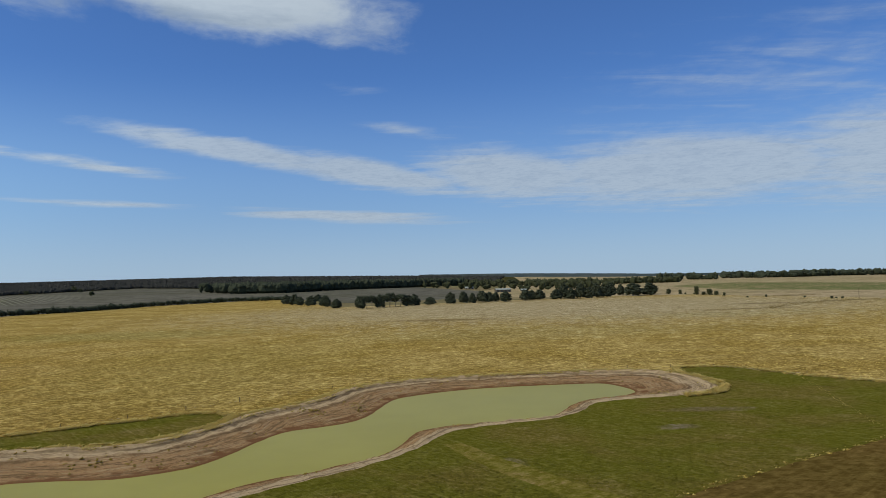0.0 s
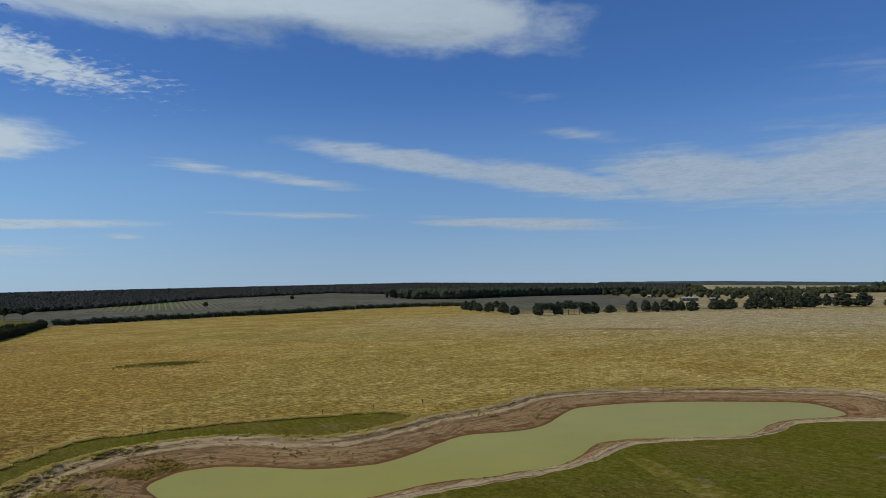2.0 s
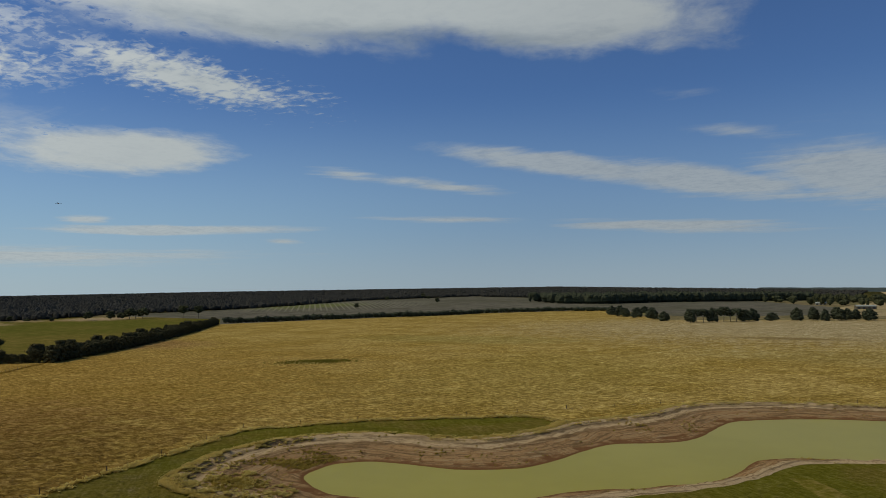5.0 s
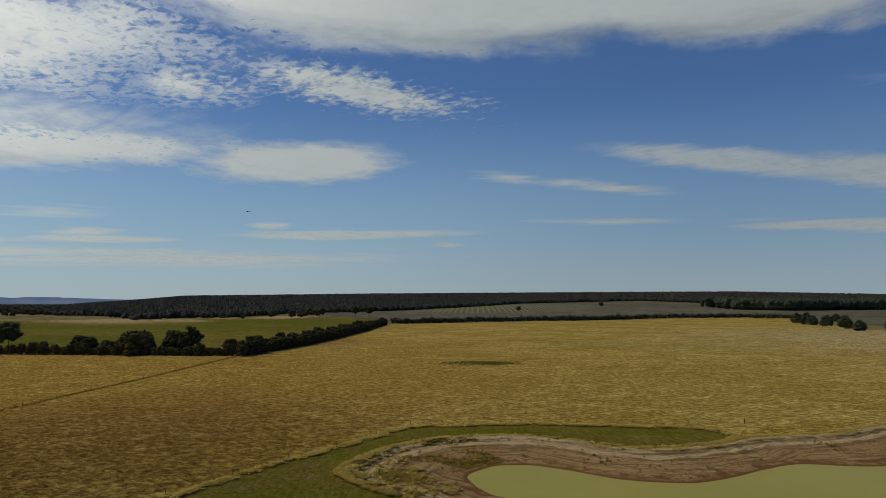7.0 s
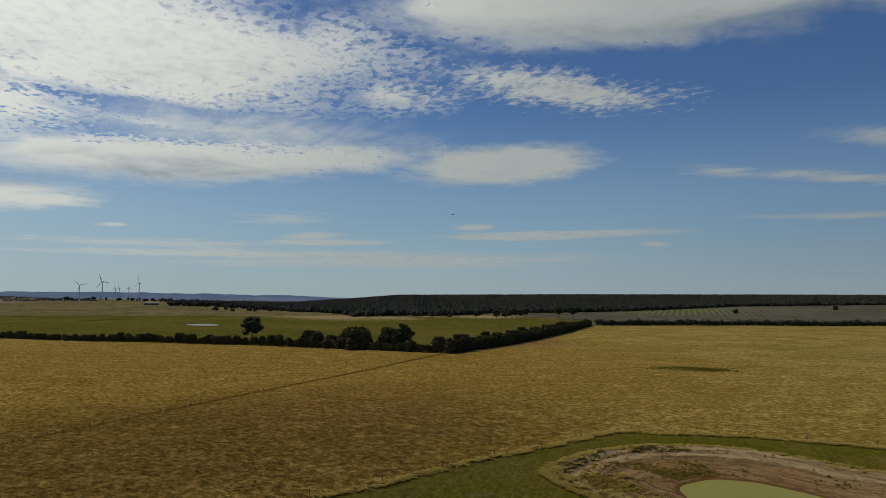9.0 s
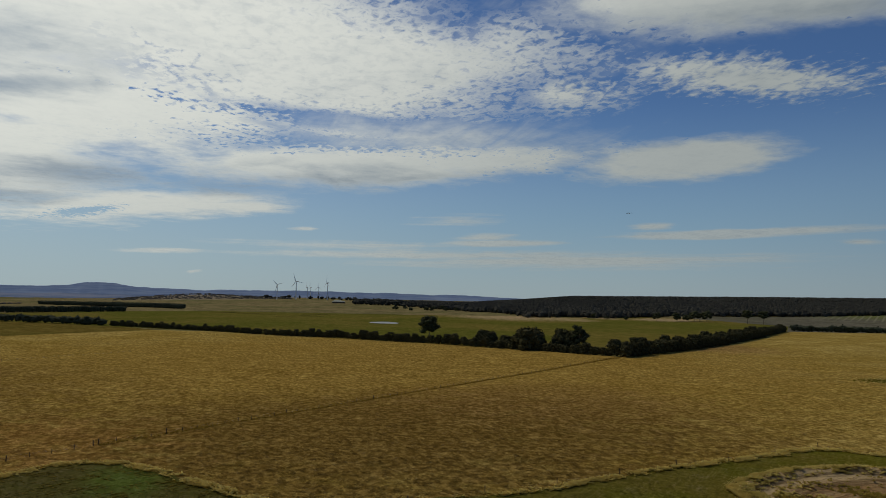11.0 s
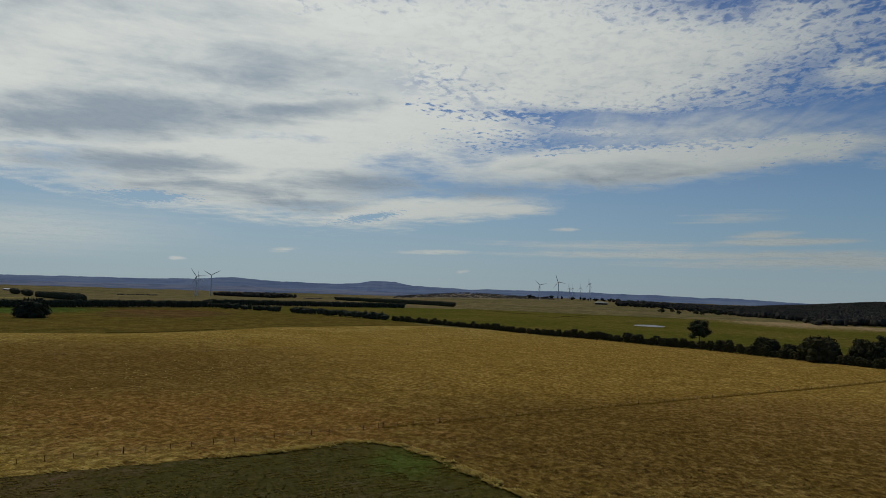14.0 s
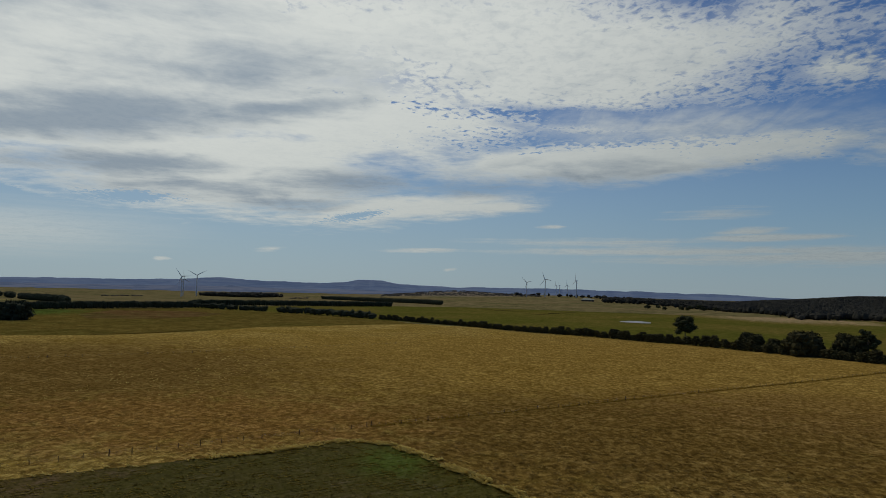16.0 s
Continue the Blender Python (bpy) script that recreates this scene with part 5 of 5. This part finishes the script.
spots = clumped(ring_spots(420000, 125, 620, 200), 0.4, -0.35, 2)
dry = inside(MEADOW_EDGE, *spots.T) & ~inside(GREEN_EDGE, *spots.T) & ~inside(BANK_OUT, *spots.T) & ~inside(PLOUGH_EDGE, *spots.T)
spots_d = spots[dry]
bare = np.exp(-((spots_d[:, 0] + 200) / 85) ** 2 - ((spots_d[:, 1] - 55) / 120) ** 2) + np.exp(-((spots_d[:, 0] + 270) / 130) ** 2 - ((spots_d[:, 1] + 190) / 130) ** 2)
spots_d = spots_d[np.random.default_rng(223).random(len(spots_d)) > 0.55 * bare]
tufts("dry_grass", spots_d, terrain(*spots_d.T), 0.13, 0.36, STRAW, "tan windblown dry grass over open pasture", 3, 4.6, seed=11)
lodged = clumped(clumped(ring_spots(400000, 130, 620, 218), 0.42, 0.12, 12), 0.035, -0.35, 13)
lodged = lodged[inside(MEADOW_EDGE, *lodged.T) & ~inside(GREEN_EDGE, *lodged.T) & ~inside(BANK_OUT, *lodged.T) & ~inside(PLOUGH_EDGE, *lodged.T)]
bare = np.exp(-((lodged[:, 0] + 200) / 85) ** 2 - ((lodged[:, 1] - 55) / 120) ** 2) + np.exp(-((lodged[:, 0] + 270) / 130) ** 2 - ((lodged[:, 1] + 190) / 130) ** 2)
lodged = lodged[np.random.default_rng(220).random(len(lodged)) > 0.85 * bare]
tufts("dry_grass", lodged, terrain(*lodged.T), 0.19, 0.42, LODGED, "pale lodged seed heads in tufts over dry pasture", 2, 5.0, seed=21)
fleck = np.random.default_rng(219).normal((-300, -118), (38, 22), (1100, 2))
fleck = clumped(fleck, 0.1, -0.1, 9)
tufts("seeding_grass", fleck, terrain(*fleck.T), 0.35, 0.7, PALE_STRAW, "scattered whitish seeding tufts on brown pasture", 2, 1.2, seed=22)
spots = ring_spots(120000, 110, 330, 201, -38, 130)
grn = inside(GREEN_EDGE, *spots.T) & ~inside(BANK_OUT, *spots.T) & ~inside(PLOUGH_EDGE, *spots.T) & ~inside(TRACK_EDGE, *spots.T)
spots_g = spots[grn]
tufts("green_grass", spots_g, terrain(*spots_g.T), 0.12, 0.36, BLADE, "short green grass round the dam", 2, 3.2, seed=12)


def band(line, count, inner, outer, seed, closed=True):
    """Places in a strip beside an outline, on its outer side."""
    g = np.random.default_rng(seed)
    nxt = np.roll(line, -1, axis=0)
    k = g.integers(0, len(line), count)
    way = nxt[k] - line[k]
    ln = np.maximum(np.hypot(*way.T), 1e-6)[:, None]
    normal = np.stack([way[:, 1], -way[:, 0]], 1) / ln
    return line[k] + way * g.random((count, 1)) + normal * g.uniform(inner, outer, (count, 1))


edge_g = band(GREEN_EDGE, 30000, -1.7, 1.5, 202)
calm_edge = np.hypot(edge_g[:, 0] + 172, edge_g[:, 1] + 8) > 48            # thick by the corner of the paddock, thin along its dry side
worn_edge = (edge_g[:, 0] < -100) & (edge_g[:, 1] < 60) & calm_edge
edge_g = np.vstack([edge_g[~worn_edge], clumped(edge_g[worn_edge], 0.2, 0.28, 6)])
edge_g = clumped(edge_g, 0.25, -0.35, 5)
edge_g = edge_g[~inside(BANK_OUT, *edge_g.T) & ~inside(PLOUGH_EDGE, *edge_g.T)]
edge_b = band(BANK_OUT, 62000, -2.6, 2.8, 203)
side_b = (edge_b[:, 0] < -95) | (edge_b[:, 0] > 76) | (edge_b[:, 1] > 0.75 * edge_b[:, 0] + 205)
edge_b = clumped(edge_b[side_b & ((edge_b[:, 0] > -90) | (gap(BANK_OUT, *edge_b.T) < 1.3))], 0.3, -0.3, 8)
run = np.array([(-201, -22), (-408, 273)], float)
s = np.random.default_rng(207).random((1500, 1))
strip = run[0] + (run[1] - run[0]) * s + np.random.default_rng(208).normal(0, 0.9, (1500, 2))
tufts("fence_grass", strip, terrain(*strip.T), 0.45, 0.5, FENCE_GRASS, "rank brown grass along a fence line", 3, seed=16)
west = band(BANK_OUT, 36000, -5.0, 1.2, 209)
west = west[(west[:, 0] < -92) & (west[:, 1] < 160)]
west = clumped(west, 0.35, 0.12, 4)
edge_p = clumped(band(PLOUGH_EDGE, 9000, -0.5, 1.6, 211), 0.3, 0.05, 7)
edge_p = edge_p[(edge_p[:, 1] > 95) & (edge_p[:, 0] > 8)]
fringe = np.vstack([edge_g, edge_b])
tufts("fence_grass", edge_p, terrain(*edge_p.T), 0.22, 0.4, STRAW, "low straw grass along the edge of a ploughed paddock", 3, 1.6, seed=19)
tufts("seeding_grass", fringe, terrain(*fringe.T), 0.7, 0.62, PALE_STRAW, "tall pale seeding grass fringing field and dam", 4, 1.5, seed=13)

# weeds on the bank, thickest at its western end
from mathutils.kdtree import KDTree
tree_k = KDTree(len(BANK_XY))
for i, (x, y) in enumerate(BANK_XY):
    tree_k.insert((x, y, 0), i)
tree_k.balance()
g = np.random.default_rng(204)
cand = np.vstack([g.uniform((-132, 104), (98, 284), (30000, 2)), g.uniform((-132, 104), (-94, 150), (16000, 2))])
cand = cand[inside(BANK_OUT, *cand.T) & ~inside(SHORE, *cand.T)]
cand = cand[gap(SHORE, *cand.T) > 2.0]
keep = np.array([noise.noise(Vector((x * 0.09, y * 0.09, 7))) for x, y in cand]) - np.where(cand[:, 0] < -98, 0.0, 0.2)
cand = cand[g.random(len(cand)) < np.clip(keep * 1.3, 0.01, 0.6)]
cz = np.array([BANK_Z[tree_k.find((x, y, 0))[1]] for x, y in cand])
tufts("bank_weeds", cand, cz, 0.5, 0.6, WEED, "olive and straw weeds on bare dam bank", 3, 0.9, seed=14)
end_spots = np.random.default_rng(217).uniform((-131, 105), (-92, 138), (9000, 2))
end_spots = end_spots[inside(BANK_OUT, *end_spots.T) & (gap(SHORE, *end_spots.T) > 5.0)]
end_spots = clumped(end_spots[end_spots[:, 1] < 133 - 0.35 * (end_spots[:, 0] + 131)], 0.22, 0.12, 14)
west = np.vstack([west, end_spots])
wz = np.array([BANK_Z[tree_k.find((x, y, 0))[1]] for x, y in west])
tufts("tussock_grass", west, wz, 0.62, 0.6, TUSSOCK, "pale yellow-green tussocks on the end of a dam bank", 5, 1.5, seed=17)
reeds = np.random.default_rng(205).normal((0, 0), (1, 1), (1600, 2)) * (10, 5)
t = radians(50)
reeds = np.stack([reeds[:, 0] * math.cos(t) - reeds[:, 1] * math.sin(t) - 257, reeds[:, 0] * math.sin(t) + reeds[:, 1] * math.cos(t) + 346], 1)
tufts("green_reeds", reeds, terrain(*reeds.T), 0.55, 0.7, REED, "patch of green reeds in dry pasture", 3, seed=15)
rim_spots = np.random.default_rng(215).normal((-262, 338), (7, 5), (260, 2))
tufts("seeding_grass", rim_spots, terrain(*rim_spots.T), 0.5, 0.7, PALE_STRAW, "pale seeding grass beside a patch of reeds", 3, 1.2, seed=20)
for x, y, a, b2, turn in ((-1310, 105, 26, 5, 80), (-1170, 150, 16, 4, 70), (-1220, 190, 22, 5, 75), (-1330, 215, 26, 6, 80), (-1400, 60, 18, 4, 80)):
    g = np.random.default_rng(int(a * 7))
    p = g.normal((0, 0), (1, 1), (120, 2)) * (a / 2, b2 / 2)
    t = radians(turn)
    p = np.stack([p[:, 0] * math.cos(t) - p[:, 1] * math.sin(t) + x, p[:, 0] * math.sin(t) + p[:, 1] * math.cos(t) + y], 1)
    tufts("dark_rushes", p, terrain(*p.T), 0.6, 1.6, LEAF_GUM, "dark patch of rushes in a green field", 3, 0.5, seed=int(a))
trace = resample(np.array([(130, 257), (119, 217), (107, 173)], float), 0.5, False)
trace = trace + np.random.default_rng(210).normal(0, 0.45, trace.shape)
tufts("fence_grass", trace, terrain(*trace.T), 0.18, 0.3, STRAW, "thin line of straw grass across a green field", 2, 1.2, seed=18)


def rank_and_shade_line(line, spread, count, seed):
    """A dark run of rank grass along an old fence or drain, also used for shade."""
    g = np.random.default_rng(seed)
    p = resample(spline(line, False), 0.5, False)
    p = p[g.integers(0, len(p), count)] + g.normal(0, spread, (count, 2))
    tufts("rank_grass", p, terrain(*p.T), 0.55, 0.8, RANK_AND_SHADE, "dark tufts in pasture, rank grass and stand-in boundary shade", 3, 0.6, seed=seed)


RANK_AND_SHADE = leaf_material("dark_rank_and_shade_tufts", (0.14, 0.112, 0.05), (0.23, 0.18, 0.085), 0.2, 0.3)
rank_and_shade_line([(244, 677), (280, 672), (315, 679), (371, 740), (464, 799), (500, 780)], 7.0, 800, 31)
rank_and_shade_line([(443, 963), (480, 968), (517, 966)], 5.0, 350, 32)
# Dark tufts stand in for the shadow line where two paddocks meet.
rank_and_shade_line([(-505, -262), (-530, -230), (-579, -210)], 1.2, 900, 33)
pale = resample(np.array([(-1262, -884), (-1300, -872), (-1338, -858)], float), 0.25, False)
pale = pale + np.random.default_rng(216).normal(0, 4.0, pale.shape)
tufts("dry_grass", pale, terrain(*pale.T), 0.5, 2.6, PALE_STRAW, "pale strip of bare dry ground near far sheds", 3, 0.8, seed=34)
corner = np.random.default_rng(221).uniform((-182, -125), (-112, 24), (30000, 2))
across, along_row = corner @ (0.82, 0.57), corner @ (-0.57, 0.82)
across = np.round(across / 1.7) * 1.7 + np.random.default_rng(222).normal(0, 0.2, len(corner))      # drilled rows
corner = np.stack([0.82 * across - 0.57 * along_row, 0.57 * across + 0.82 * along_row], 1)
corner = clumped(corner[inside(GREEN_EDGE, *corner.T)], 0.2, -0.15, 15)
tufts("fence_grass", corner, terrain(*corner.T), 0.22, 0.42, CORNER, "short green and straw stubble in a paddock corner", 3, 2.4, seed=23)
